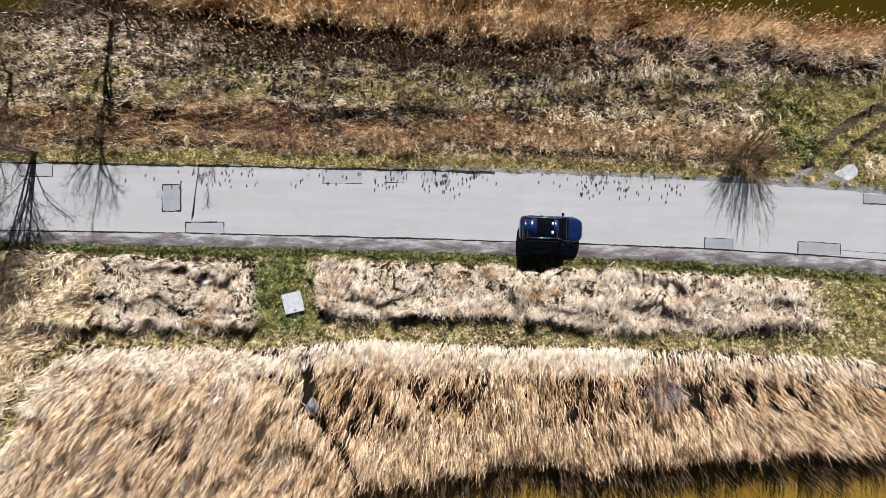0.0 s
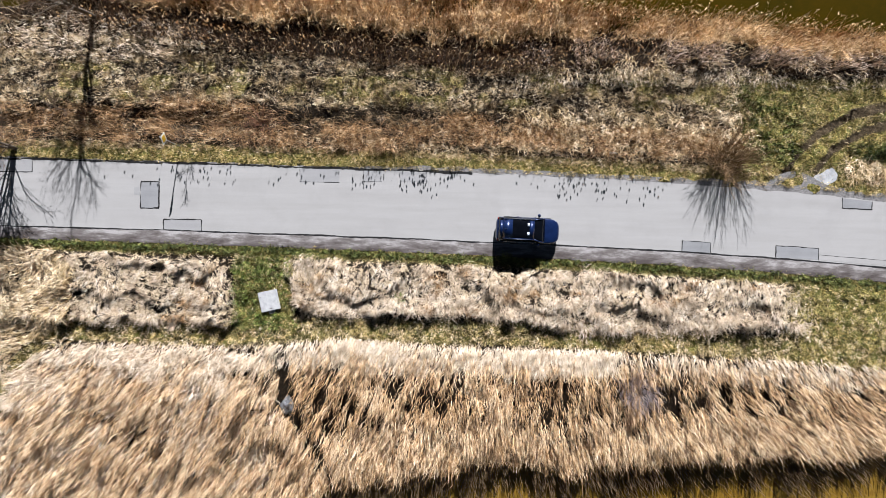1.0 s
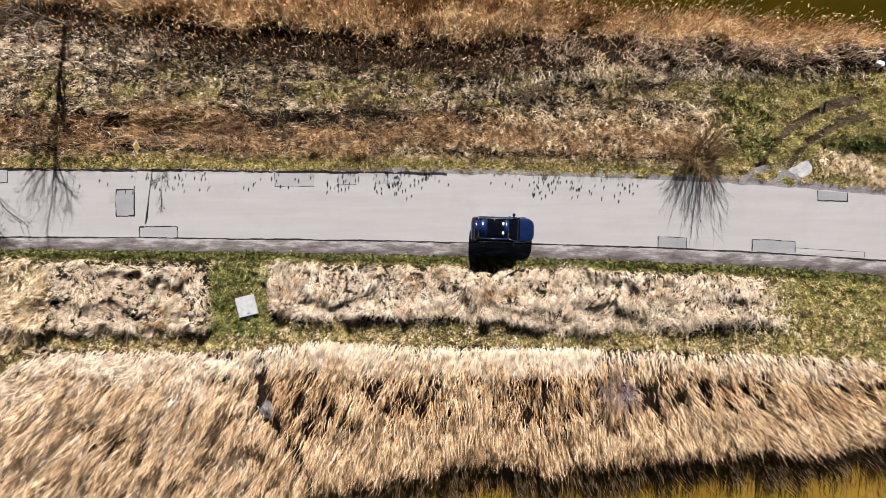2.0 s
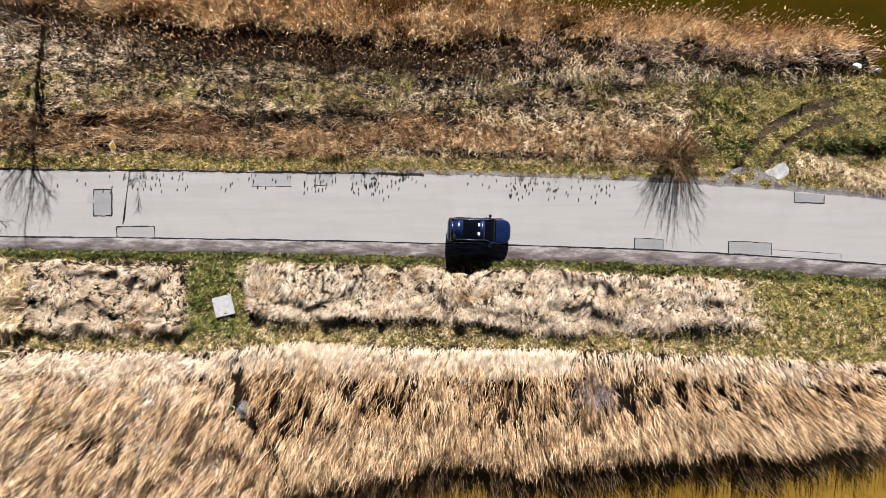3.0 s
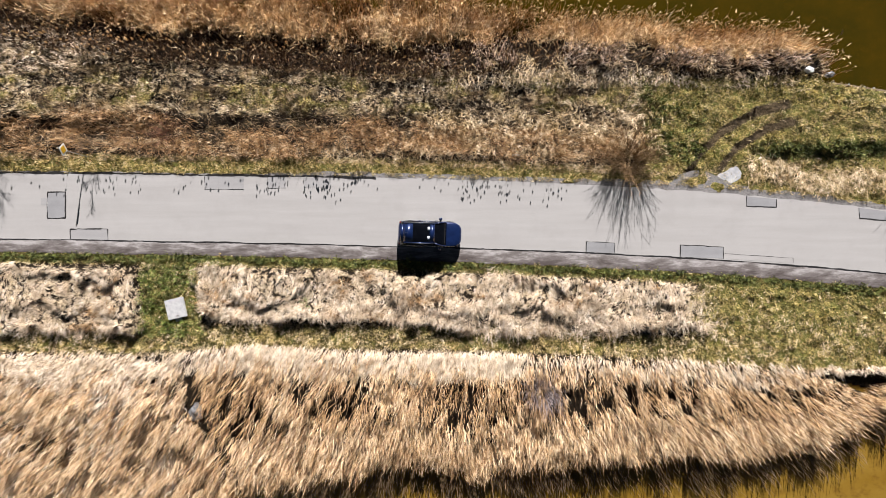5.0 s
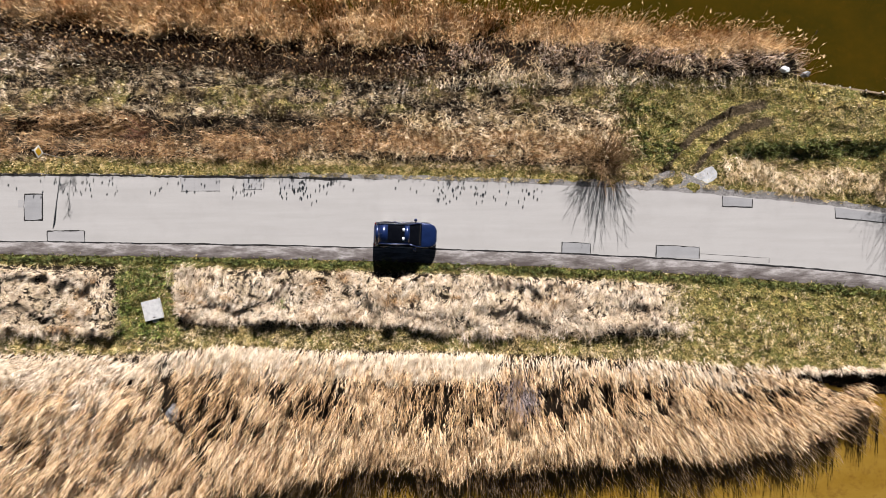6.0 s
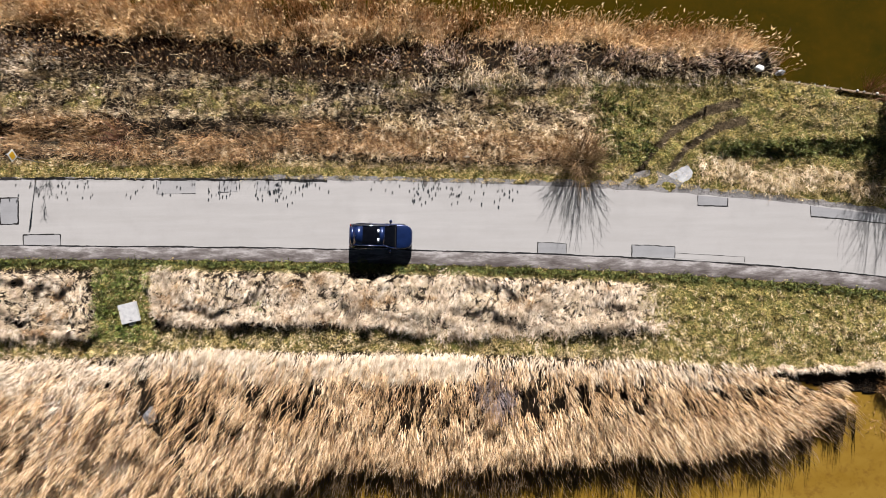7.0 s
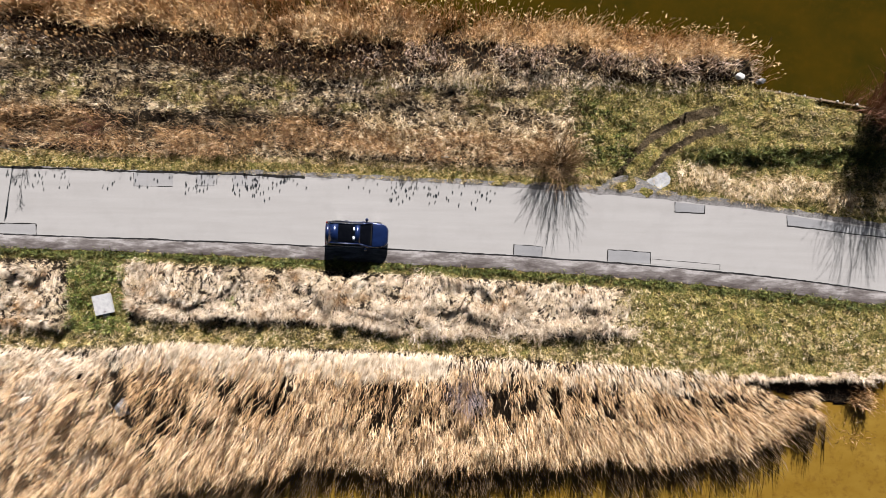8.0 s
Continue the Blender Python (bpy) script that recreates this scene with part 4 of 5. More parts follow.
    # north meadow, raked by old mowing into rows
    def meadow(x, y):
        z = (y > road_n(x) + 0.9) & (y < reed_front(x) + 0.3)
        z = z * (1 - 0.85 * band(x, 22.5, 60, 1.2) * (1 - 0.95 * band(y, road_n(x) + 1.2, road_n(x) + 2.6, 0.3) * step(29, 31, x)))
        row = (0.4 + 0.6 * step(-0.5, 0.5, np.sin((y + 0.03 * x + 0.5 * field(x, y, 3, 69)) * 5.2))) * (1 - 0.3 * band(y, 7.9 + 0.4 * field(x, y, 2, 22) - 0.7 * (1 - step(-9, -5, x)), 9.5, 0.25) * (1 - step(5, 11, x)) * np.maximum(step(0.36, 0.56, field(x, y, 2.2, 20)), 1 - step(-11, -6, x)))
        return z * row * (1 - track_mask(x, y)) * (0.3 + 0.7 * step(0.4, 0.54, field(x * 0.6, y, 0.5, 64))) * (0.45 + 0.55 * step(0.36, 0.52, field(x * 0.4, y, 0.9, 80)))
    x, y = scatter(800, -34, 45, 5, 16, meadow)
    d = heading(x, y, 180, 300, 65, 0.9)
    d[:, 1] *= 0.65
    n = len(x)
    tuft = field(x, y, 0.5, 70)
    old = field(x * 0.6, y, 0.6, 111) + rng.normal(0, 0.12, n) < 0.5 + 0.35 * band(y, 7.4, 9.5, 0.3) * (1 - step(5, 11, x))
    for sel, mat, tag in ((~old, M_MEADOW, "thin greyish dead grass over a rough meadow"), (old, M_OLD, "dark brown rotting grass over a rough meadow")):
        k = int(sel.sum())
        strands("meadow_straw", rooted(x[sel], y[sel]), d[sel] * rng.uniform(0.12, 0.5, k)[:, None], rng.uniform(0.03, 0.2, k) * (0.2 + 1.4 * tuft[sel]), rng.uniform(0.3, 1.5, k), rng.uniform(0.012, 0.027, k), mat, 2, tag, "dead grass", 0.5)
    # bleached straw below the trees by the lake
    x, y = scatter(170, -31, -11, 12, 17, lambda x, y: (1 - step(0.7, 1.1, np.hypot((x + 21.5) / 7.5, (y - 14.2) / 1.8))) * (y < reed_back(x)) * (0.15 + 0.85 * step(0.38, 0.58, field(x, y, 0.5, 36))))
    n = len(x)
    d = heading(x, y, 200, 320, 35, 0.8)
    strands("bleached_straw", rooted(x, y), d * rng.uniform(0.1, 0.4, n)[:, None], rng.uniform(0.05, 0.3, n), rng.uniform(0.3, 1.5, n), rng.uniform(0.02, 0.045, n), M_STRAW, 3,
            "bleached straw below the trees near the lake", "dead grass", 0.5)
    # pale straw left on the verge past the track
    def pale(x, y):
        c = road_n(x) + 1.75 + 0.3 * np.sin(x * 0.9)
        return band(y, c - 0.75, c + 0.65, 0.25) * step(28.2, 29.5, x) * (0.1 + 0.9 * step(0.36, 0.55, field(x, y, 0.6, 60)))
    x, y = scatter(290, 28, 45, 3, 8, pale)
    n = len(x)
    d = heading(x, y, 230, 300, 59, 1.0)
    strands("verge_straw", rooted(x, y), d * rng.uniform(0.3, 0.8, n)[:, None], rng.uniform(0.08, 0.4, n), rng.uniform(0.3, 1.6, n), rng.uniform(0.012, 0.028, n), M_MEADOW, 3,
            "pale flattened straw on the verge past the track", "dead grass", 0.5)
    x, y = scatter(150, 4, 24, 6, 10.4, lambda x, y: band(y, 6.9, 9.6, 0.4) * step(4, 9, x) * (1 - step(21, 23.5, x)) * (0.06 + 0.94 * step(0.42, 0.56, field(x, y, 0.8, 19))))
    n = len(x)
    d = heading(x, y, 230, 300, 18, 0.9)
    strands("straw_heap", rooted(x, y), d * rng.uniform(0.2, 0.8, n)[:, None], rng.uniform(0.1, 0.5, n), rng.uniform(0.3, 1.6, n), rng.uniform(0.016, 0.038, n), M_MEADOW, 3,
            "tan straw heaps around the roadside shrub", "dead grass", 0.5)
    # brown heaps in the ditch along the verge
    def heap(x, y):
        c = 7.75 + 0.3 * np.sin(x * 0.31) - 0.01 * x
        return band(y, c - 0.85, c + 0.95 + 0.7 * (1 - step(-11, -6, x)), 0.3) * (1 - step(20, 23, x)) * (0.16 + 0.84 * step(0.44, 0.56, field(x * 0.7, y, 0.8, 66))) * (0.3 + 0.7 * step(0.36, 0.5, field(x * 0.5, y, 1.7, 49))) * (0.75 + 0.25 * step(-9, -5, x))
    x, y = scatter(400, -34, 24, 6, 10.6, heap)
    d = heading(x, y, 200, 330, 67, 1.0, 0.25)
    d[:, 1] *= 0.6
    tuft = field(x, y, 0.9, 68)
    n = len(x)
    strands("stem_heap", rooted(x, y), d * rng.uniform(0.4, 1.5, n)[:, None], rng.uniform(0.1, 0.8, n) * (0.1 + 1.5 * tuft), rng.uniform(0.1, 1.0, n), rng.uniform(0.011, 0.026, n), M_TANGLE, 3,
            "collapsed heaps of rusty brown stems in the ditch", "dead stems", 0.5)


grasses()


def plumes(name, tips, lean, mat, size, label):
    n = len(tips)
    a = rng.normal(0, 0.7, n)
    d = np.stack([lean[:, 0] * np.cos(a) - lean[:, 1] * np.sin(a), lean[:, 1] * np.cos(a) + lean[:, 0] * np.sin(a)], 1)
    root = tips - np.stack([d[:, 0] * 0.05, d[:, 1] * 0.05, np.full(n, 0.02)], 1)
    ob, _ = strands(name, root, d * (size * rng.uniform(0.3, 1.0, n))[:, None], size * rng.uniform(-0.3, 0.6, n), np.full(n, 0.6), rng.uniform(0.03, 0.07, n), mat, 2, label, "reed plumes", 0.8, 1.2, 1.0)
    return ob


def seed_heads(name, tips, length, width, label):
    """Upright spindle-shaped seed heads: two crossed blades each."""
    n = len(tips)
    long, wide = rng.uniform(*length, n), rng.uniform(*width, n)
    root = tips - np.stack([0 * long, 0 * long, 0.75 * long], 1)
    s = np.array([0.0, 0.35, 0.7])
    turn = rng.normal(0, 0.35, n)
    V, Q, T = [], [], []
    for blade in range(2):
        a = turn + blade * math.pi / 2
        side = np.stack([np.cos(a), np.sin(a), 0 * a], 1)
        for q, w in zip(s, (0.25, 0.5, 0.32)):
            mid = root + np.stack([0 * long, -0.06 * q * long, q * long], 1)
            V += [mid - side * (w * wide)[:, None], mid + side * (w * wide)[:, None]]
        V.append(root + np.stack([0 * long, -0.09 * long, long], 1))
    per = len(V)
    verts = np.stack(V, 1).reshape(-1, 3)
    base = (np.arange(n) * per)[:, None]
    for o in (0, 7):
        Q += [base + np.array([[o, o + 1, o + 3, o + 2]]), base + np.array([[o + 2, o + 3, o + 5, o + 4]])]
        T.append(base + np.array([[o + 4, o + 5, o + 6]]))
    ob = new(name, raw_mesh(name, verts, np.concatenate(Q), np.concatenate(T), M_PLUME))
    return tagged(ob, label, "reed plumes", "", "stuff")


def belt_w(x):
    """How wide the dark foot of the lake reeds is: less towards the tip."""
    return np.interp(x, [-34, 10, 20, 30, 36], [1.0, 1.0, 0.85, 0.62, 0.5])


def north_reeds():
    def chance(x, y):
        f, b = reed_front(x), reed_back(x)
        inside = (y > f - 0.1) & (y < b + 0.1) & (np.hypot(x - 32.5, y - 12.5) > 0.75)
        deep = step(2.3, 2.9, (y - f) / belt_w(x) + 1.2 * (field(x, y, 1.1, 71) - 0.5))
        thin = 1 - 0.6 * step(-1.6, -0.4, y - b)
        foot = 0.62 - 0.36 * step(4, 12, x)
        return inside * thin * (foot + (1 - foot) * deep) * (0.3 + 0.7 * step(0.41, 0.56, field(x, y, 0.8, 72)))
    x, y = scatter(350, -34, 36, 11.5, 19, chance)
    n = len(x)
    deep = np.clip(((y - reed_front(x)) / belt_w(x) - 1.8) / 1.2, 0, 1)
    base = np.interp(x, [-34, 0, 20, 36], [70, 48, 36, 15])
    d = heading(x, y, base, 170, 73, 0.9, 0.3)
    bow = rng.random(n) < 0.6 * band(deep, 0.15, 0.8, 0.12) + 0.12
    d[bow] = heading(x[bow], y[bow], 285, 150, 77, 0.9)
    tuft = field(x, y, 0.7, 74)
    tall = (0.45 + 1.25 * deep) * rng.uniform(0.6, 1.2, n) * (0.5 + 0.9 * tuft) * (0.92 - 0.42 * step(5, 14, x))
    # front stems take the copy with painted shade, the rest the plain reed
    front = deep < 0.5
    for sel, mat, tag in ((front, M_REED_F, "stems at the front of the lake reeds, shade in their colour"), (~front, M_REED_N, "tall rusty brown reeds along the lake shore")):
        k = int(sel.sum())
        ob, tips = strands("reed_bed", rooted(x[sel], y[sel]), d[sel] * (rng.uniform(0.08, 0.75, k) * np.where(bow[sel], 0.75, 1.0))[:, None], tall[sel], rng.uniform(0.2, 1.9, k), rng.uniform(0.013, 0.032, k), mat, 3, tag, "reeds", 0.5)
        some = rng.random(k) < (0.05 if mat == M_REED_F else 0.26)
        plumes("reed_plumes", tips[some], d[sel][some], M_PLUME, 0.24, "pale feathery seed heads on the lake reeds")
    # bleached litter along the foot of the bed
    x, y = scatter(260, 4, 33, 10.6, 13, lambda x, y: band(y, reed_front(x) - 0.75, reed_front(x) + 0.35, 0.25) * (band(x, 7, 21, 2.0) + 0.5 * band(x, 22, 31, 1.0)) * (0.2 + 0.8 * step(0.4, 0.55, field(x * 0.5, y, 0.8, 112))))
    n = len(x)
    strands("reed_litter", rooted(x, y), heading(x, y, 262, 120, 113) * rng.uniform(0.15, 0.45, n)[:, None], rng.uniform(0.05, 0.25, n), rng.uniform(0.3, 1.4, n), rng.uniform(0.014, 0.03, n), M_RIM, 2,
            "bleached leaf litter along the foot of the reeds", "dead reeds", 0.5)
    # tall single reeds before the bed: seed heads in the sun, shadows on the meadow
    x, y = scatter(5.5, -24, 27, 11, 16, lambda x, y: band(y, reed_front(x) - 0.1, reed_front(x) + 1.5, 0.2) * (0.25 + 0.75 * step(0.36, 0.56, field(x, y, 1.6, 93))) * (1 - 0.6 * step(12, 18, x)))
    n = len(x)
    d = heading(x, y, 80, 300, 94)
    ob, tips = strands("tall_reeds", rooted(x, y), d * rng.uniform(0.03, 0.3, n)[:, None], rng.uniform(0.9, 1.9, n), np.full(n, 0.2), rng.uniform(0.008, 0.013, n), M_STEM, 3,
                       "tall single reeds standing before the lake bed", "reeds", 1.5, 0.7, 1.0)
    seed_heads("reed_plumes", tips, (0.2, 0.34), (0.11, 0.19), "drooping seed heads on tall single reeds")
    ex, ey = scatter(11, -26, 35, 11.5, 19.5, lambda x, y: band(y, reed_back(x) - 0.9, reed_back(x) + 0.35, 0.2))
    k = len(ex)
    de = heading(ex, ey, np.interp(ex, [-34, 0, 20, 36], [80, 62, 50, 20]), 170, 78, 0.9, 0.3)
    ob, ends = strands("reed_fringe", rooted(ex, ey), de * rng.uniform(0.1, 0.7, k)[:, None], rng.uniform(1.5, 2.5, k), rng.uniform(0.1, 0.8, k), rng.uniform(0.016, 0.03, k), M_REED_N, 3,
                         "thin reeds with plumes leaning over the lake", "reeds", 0.5)
    plumes("reed_plumes", ends, de, M_PLUME, 0.34, "golden seed heads over the dark lake water")
    for row, every in ((3.15, 0.42), (3.95, 0.7)):
        cx = np.arange(-26, 34.5, every)
        cx = cx + rng.normal(0, 0.15, len(cx))
        cy = reed_front(cx) + row * belt_w(cx) + rng.normal(0, 0.3, len(cx)) + 0.9 * (field(cx, 0 * cx, 2.2, 25) - 0.5)
        ok = (field(cx, cy, 1.5, 24) > 0.36) & (cy < reed_back(cx) - 0.3)
        for part_ok, tall, tag in ((ok & (cx < 9), 1.3, "pale golden reed tops bowing over the meadow"), (ok & (cx >= 9), 0.95, "pale golden reed tops near the tip of the bed")):
            tussocks("reed_crest", cx[part_ok], cy[part_ok], 210, 0.36, 0.72, tall, 280.0, 170, (0.012, 0.028), M_REED_N if row > 3.5 and tall < 1 else M_CREST, tag, "reeds", 3, 0.4)
    # thin pale stems leaning about in the open foot of the bed
    x, y = scatter(6, -30, 35, 11, 18, lambda x, y: band(y, reed_front(x) + 0.2, reed_front(x) + 2.0, 0.2) * (0.35 + 0.65 * step(8, 14, x)))
    n = len(x)
    strands("leaning_reeds", rooted(x, y), heading(x, y, 270, 330, 23, 0.8, 0.4) * rng.uniform(0.2, 0.9, n)[:, None], rng.uniform(0.5, 1.3, n), rng.uniform(0.2, 1.2, n), rng.uniform(0.016, 0.034, n), M_MEADOW, 3,
            "thin pale reeds leaning at the foot of the bed", "reeds", 0.5)
    # bleached stems standing before dark hollows, towards the tip of the bed
    x, y = scatter(105, 4, 34.5, 11, 15, lambda x, y: band(y, reed_front(x) + 0.4, reed_front(x) + 2.4 * belt_w(x), 0.2) * step(5, 11, x) * step(0.42, 0.56, field(x, y * 0.4, 0.9, 95)))
    n = len(x)
    strands("pale_reeds", rooted(x, y), heading(x, y, 262, 110, 96, 0.8, 0.3) * rng.uniform(0.1, 0.6, n)[:, None], rng.uniform(0.8, 1.5, n), rng.uniform(0.1, 0.9, n), rng.uniform(0.014, 0.03, n), M_PINK, 3,
            "pinkish bleached reed stems before the dark bed", "reeds", 0.5)
    # low pale undergrowth at the foot of the bed
    def foot(x, y):
        f = reed_front(x)
        return band(y, f - 0.4, f + 1.3, 0.3) * (0.02 + 0.98 * step(0.54, 0.66, field(x, y, 1.0, 75))) * (0.03 + 0.8 * step(8, 14, x))
    x, y = scatter(130, -34, 36, 11, 17, foot)
    n = len(x)
    d = heading(x, y, 268, 150, 76)
    strands("reed_litter", rooted(x, y), d * rng.uniform(0.3, 0.9, n)[:, None], rng.uniform(0.2, 0.9, n), rng.uniform(0.2, 1.5, n), rng.uniform(0.014, 0.032, n), M_MEADOW, 3,
            "greyish broken reeds at the foot of the bed", "dead reeds", 0.5)


north_reeds()


def upright_reeds():
    """Thin single reeds: their long shadows fall over meadow and asphalt."""
    def chance(x, y):
        a = band(y, reed_front(x) - 2.6, reed_front(x) + 0.2, 0.4) * 0.9 * (1 - step(23, 27, x))
        b = band(y, 6.6, 9.6, 0.4) * 0.28 * (1 - step(17, 20, x))
        return (a + b) * (0.1 + 0.9 * step(0.42, 0.6, field(x, y, 1.2, 81)))
    x, y = scatter(9, -32, 34, 6, 16, chance)
    d = heading(x, y, 60, 300, 82)
    strands("single_reeds", rooted(x, y), d * rng.uniform(0.03, 0.25, len(x))[:, None], rng.uniform(0.3, 0.8, len(x)), np.full(len(x), 0.2), rng.uniform(0.04, 0.08, len(x)), M_STEM, 3,
            "thin upright dead reeds standing in the meadow", "reeds", 1.5, 0.6, 1.0)
    # seed-headed reeds along the verge
    n = 640
    x = rng.uniform(-23, 16.5, n)
    keep = rng.random(n) < 0.12 + 0.85 * step(0.4, 0.58, field(x, 0 * x, 1.9, 83)) * (0.25 + 0.75 * step(-16, -13, x))
    x = x[keep]
    y = road_n(x) + rng.uniform(0.45, 1.6, len(x))
    tall = rng.uniform(0.7, 1.4, len(x))
    d = heading(x, y, 80, 300, 84)
    ob, tips = strands("verge_reeds", rooted(x, y), d * rng.uniform(0.03, 0.2, len(x))[:, None], tall, np.full(len(x), 0.2), rng.uniform(0.005, 0.008, len(x)), M_STEM, 3,
                       "slender reeds with dark seed heads along the verge", "reeds", 1.5, 0.7, 1.0)
    n = len(x)
    seed_heads("verge_plumes", tips, (0.12, 0.2), (0.06, 0.105), "brown seed heads of the verge reeds")


upright_reeds()


# ---- shrubs and bare trees ----
def wander(p, d, length, n, r, bend, up=0.0):
    pts = [Vector(p)]
    d = Vector(d).normalized()
    for _ in range(n):
        d = (d + Vector((r.normal(0, bend), r.normal(0, bend), r.normal(0, bend) + up))).normalized()
        pts.append(pts[-1] + d * (length / n))
    return pts, d


def bare_tree(base, tall, seed, lean=(0, 0), limbs=9, label="", twig_mat=None, droop=0.02, girth=1.0, low=0.22, stems=()):
    r = np.random.default_rng(seed)
    top = new("bare_tree")
    z0 = float(height(base[0], base[1]))
    top.location = (base[0], base[1], z0)
    trunks = []
    for sx, sy, share in (stems or ((lean[0], lean[1], 1.0),)):
        pts, _ = wander((sx * 0.6, sy * 0.6, -0.1), (sx, sy, 1), tall * 0.8 * share, 8, r, 0.03 if stems else 0.07, 0.05)
        trunks.append((pts, [girth * share * (tall * 0.017 * (1 - 0.85 * k / 8) + 0.012) for k in range(9)]))
    V, F = tubes(trunks, 8)
    mesh_object("trunk", V, F, M_BARK, top, True)
    limb_paths, twig_paths = [], []
    for k in range(limbs):
        q = low + (1 - low) * (k + r.random()) / limbs
        i = min(int(q * 8), 7)
        trunk_pts = trunks[k % len(trunks)][0]
        p = trunk_pts[i].lerp(trunk_pts[i + 1], q * 8 - i)
        a = k * 2.4 + r.random()
        pts, d = wander(p, (math.cos(a), math.sin(a), 0.75 + 0.5 * r.random()), tall * (0.62 - 0.35 * q), 6, r, 0.13, 0.06)
        rr = girth * tall * (0.006 if stems else 0.0085) * (1.15 - 0.6 * q)
        limb_paths.append((pts, [rr * (1 - 0.8 * j / 6) + 0.004 for j in range(7)]))
        for j in range(11):
            s = 0.2 + 0.8 * j / 11
            ii = min(int(s * 6), 5)
            pp = pts[ii].lerp(pts[ii + 1], s * 6 - ii)
            v = Vector((r.normal(), r.normal(), 0.4 + 0.5 * r.random()))
            sub, _ = wander(pp, (pts[ii + 1] - pts[ii]).normalized() + v * 0.7, tall * 0.2 * (1.2 - 0.6 * s), 4, r, 0.18, -droop)
            twig_paths.append((sub, [0.014, 0.012, 0.009, 0.006, 0.004]))
            for _ in range(4):
                m = r.integers(1, 4)
                s2, _ = wander(sub[m], (sub[m + 1] - sub[m]).normalized() + Vector((r.normal(), r.normal(), r.normal())) * 0.5, tall * 0.09, 3, r, 0.2, -droop)
                twig_paths.append((s2, [0.007, 0.006, 0.005, 0.003]))
    V, F = tubes(limb_paths, 5)
    mesh_object("branchwork", V, F, M_BARK, top, True)
    V, F = tubes(twig_paths, 3)
    mesh_object("crown", V, F, twig_mat or M_TWIG, top)
    return tagged(top, label, "tree", "bare trees by the lake")


bare_tree((-22.4, 15.5), 7.4, 3, (-0.05, 0.05), 14, "bare leafless tree with a forked brown trunk", None, 0.02, 1.3, 0.3)
bare_tree((-27.5, 6.45), 7.0, 5, (0, 0), 44, "bare leafless tree on several stems at the road verge", None, 0.05, 0.68, 0.14, ((0.13, 0.02, 1.0), (-0.05, 0.06, 1.0), (0.04, -0.08, 0.9), (-0.2, -0.02, 0.95)))
bare_tree((-31.0, 7.6), 6.6, 6, (0.05, 0), 36, "bare leafless tree among dead stems", None, 0.04, 1.0, 0.25, ((0.08, 0.0, 1.0), (-0.1, 0.05, 0.9)))
bare_tree((-29.2, 11.8), 6.2, 7, (0.05, 0), 12, "bare leafless tree in the rough meadow", None, 0.02, 1.2, 0.15)
bare_tree((-24.3, 9.2), 2.8, 8, (0.1, 0), 7, "thin bare sapling in the ditch")
bare_tree((-15.45, 7.0), 2.5, 9, (0, 0), 3, "thin bare sapling on the verge", None, 0.02, 0.45)


def shrub(name, base, tall, spread, stems, seed, mat, label, forks=3, thick=0.012, skirt=0, foot=0.25):
    r = np.random.default_rng(seed)
    top = new(name)
    top.location = (base[0], base[1], float(height(base[0], base[1])))
    main, fine = [], []
    for k in range(stems):
        a, q = r.uniform(0, 6.283), r.random() ** 0.6
        d = (math.cos(a) * q * spread, math.sin(a) * q * spread, tall * (0.75 + 0.35 * r.random()))
        length = math.sqrt(d[0] ** 2 + d[1] ** 2 + d[2] ** 2) * (0.6 + 0.5 * r.random())
        pts, _ = wander((math.cos(a) * foot * r.random(), math.sin(a) * foot * r.random(), -0.05), d, length, 5, r, 0.09, -0.015)
        main.append((pts, [thick * (1 - 0.8 * j / 5) for j in range(6)]))
        for _ in range(forks):
            m = r.integers(1, 5)
            s2, _ = wander(pts[m], (pts[m + 1] - pts[m]).normalized() + Vector((r.normal(), r.normal(), r.normal())) * 0.35, length * 0.35, 3, r, 0.12, 0)
            fine.append((s2, [thick * 0.45, thick * 0.4, thick * 0.3, thick * 0.2]))
    for k in range(skirt):
        a = r.uniform(0, 6.283)
        pts, _ = wander((math.cos(a) * 0.3, math.sin(a) * 0.3, 0), (math.cos(a), math.sin(a), 0.3 + 0.5 * r.random()), spread * (0.35 + 0.4 * r.random()), 5, r, 0.12, -0.06)
        main.append((pts, [thick * 0.7 * (1 - 0.8 * j / 5) for j in range(6)]))
    V, F = tubes(main, 4)
    mesh_object("branchwork", V, F, mat, top)
    V, F = tubes(fine, 3)
    mesh_object("crown", V, F, mat, top)
    return tagged(top, label, "shrub", "leafless shrubs on the banks")


shrub("shrub", (20.6, 6.2), 2.3, 1.9, 120, 11, M_GOLDTWIG, "leafless brown shrub fanning out at the roadside", 6, 0.02, 120, 1.1)
shrub("shrub", (14.7, -9.2), 1.7, 0.8, 230, 12, M_GREYTWIG, "grey leafless shrub among the bank reeds", 4, 0.011, 0, 1.15)
shrub("shrub", (-10.8, 8.4), 1.1, 1.5, 110, 13, M_REDTWIG, "low reddish brown leafless shrub in the ditch", 3, 0.009)
shrub("shrub", (41.7, 10.0), 6.2, 2.0, 130, 14, M_REDTWIG, "tall reddish leafless shrub at the lake edge", 9, 0.03, 0, 0.9)
shrub("shrub", (40.7, 10.75), 2.4, 1.6, 90, 15, M_REDTWIG, "low reddish leafless shrub over the water", 3, 0.010)
shrub("shrub", (41.7, -9.7), 1.5, 0.9, 90, 16, M_TWIG, "small bare shrub on the muddy shore", 3, 0.01)


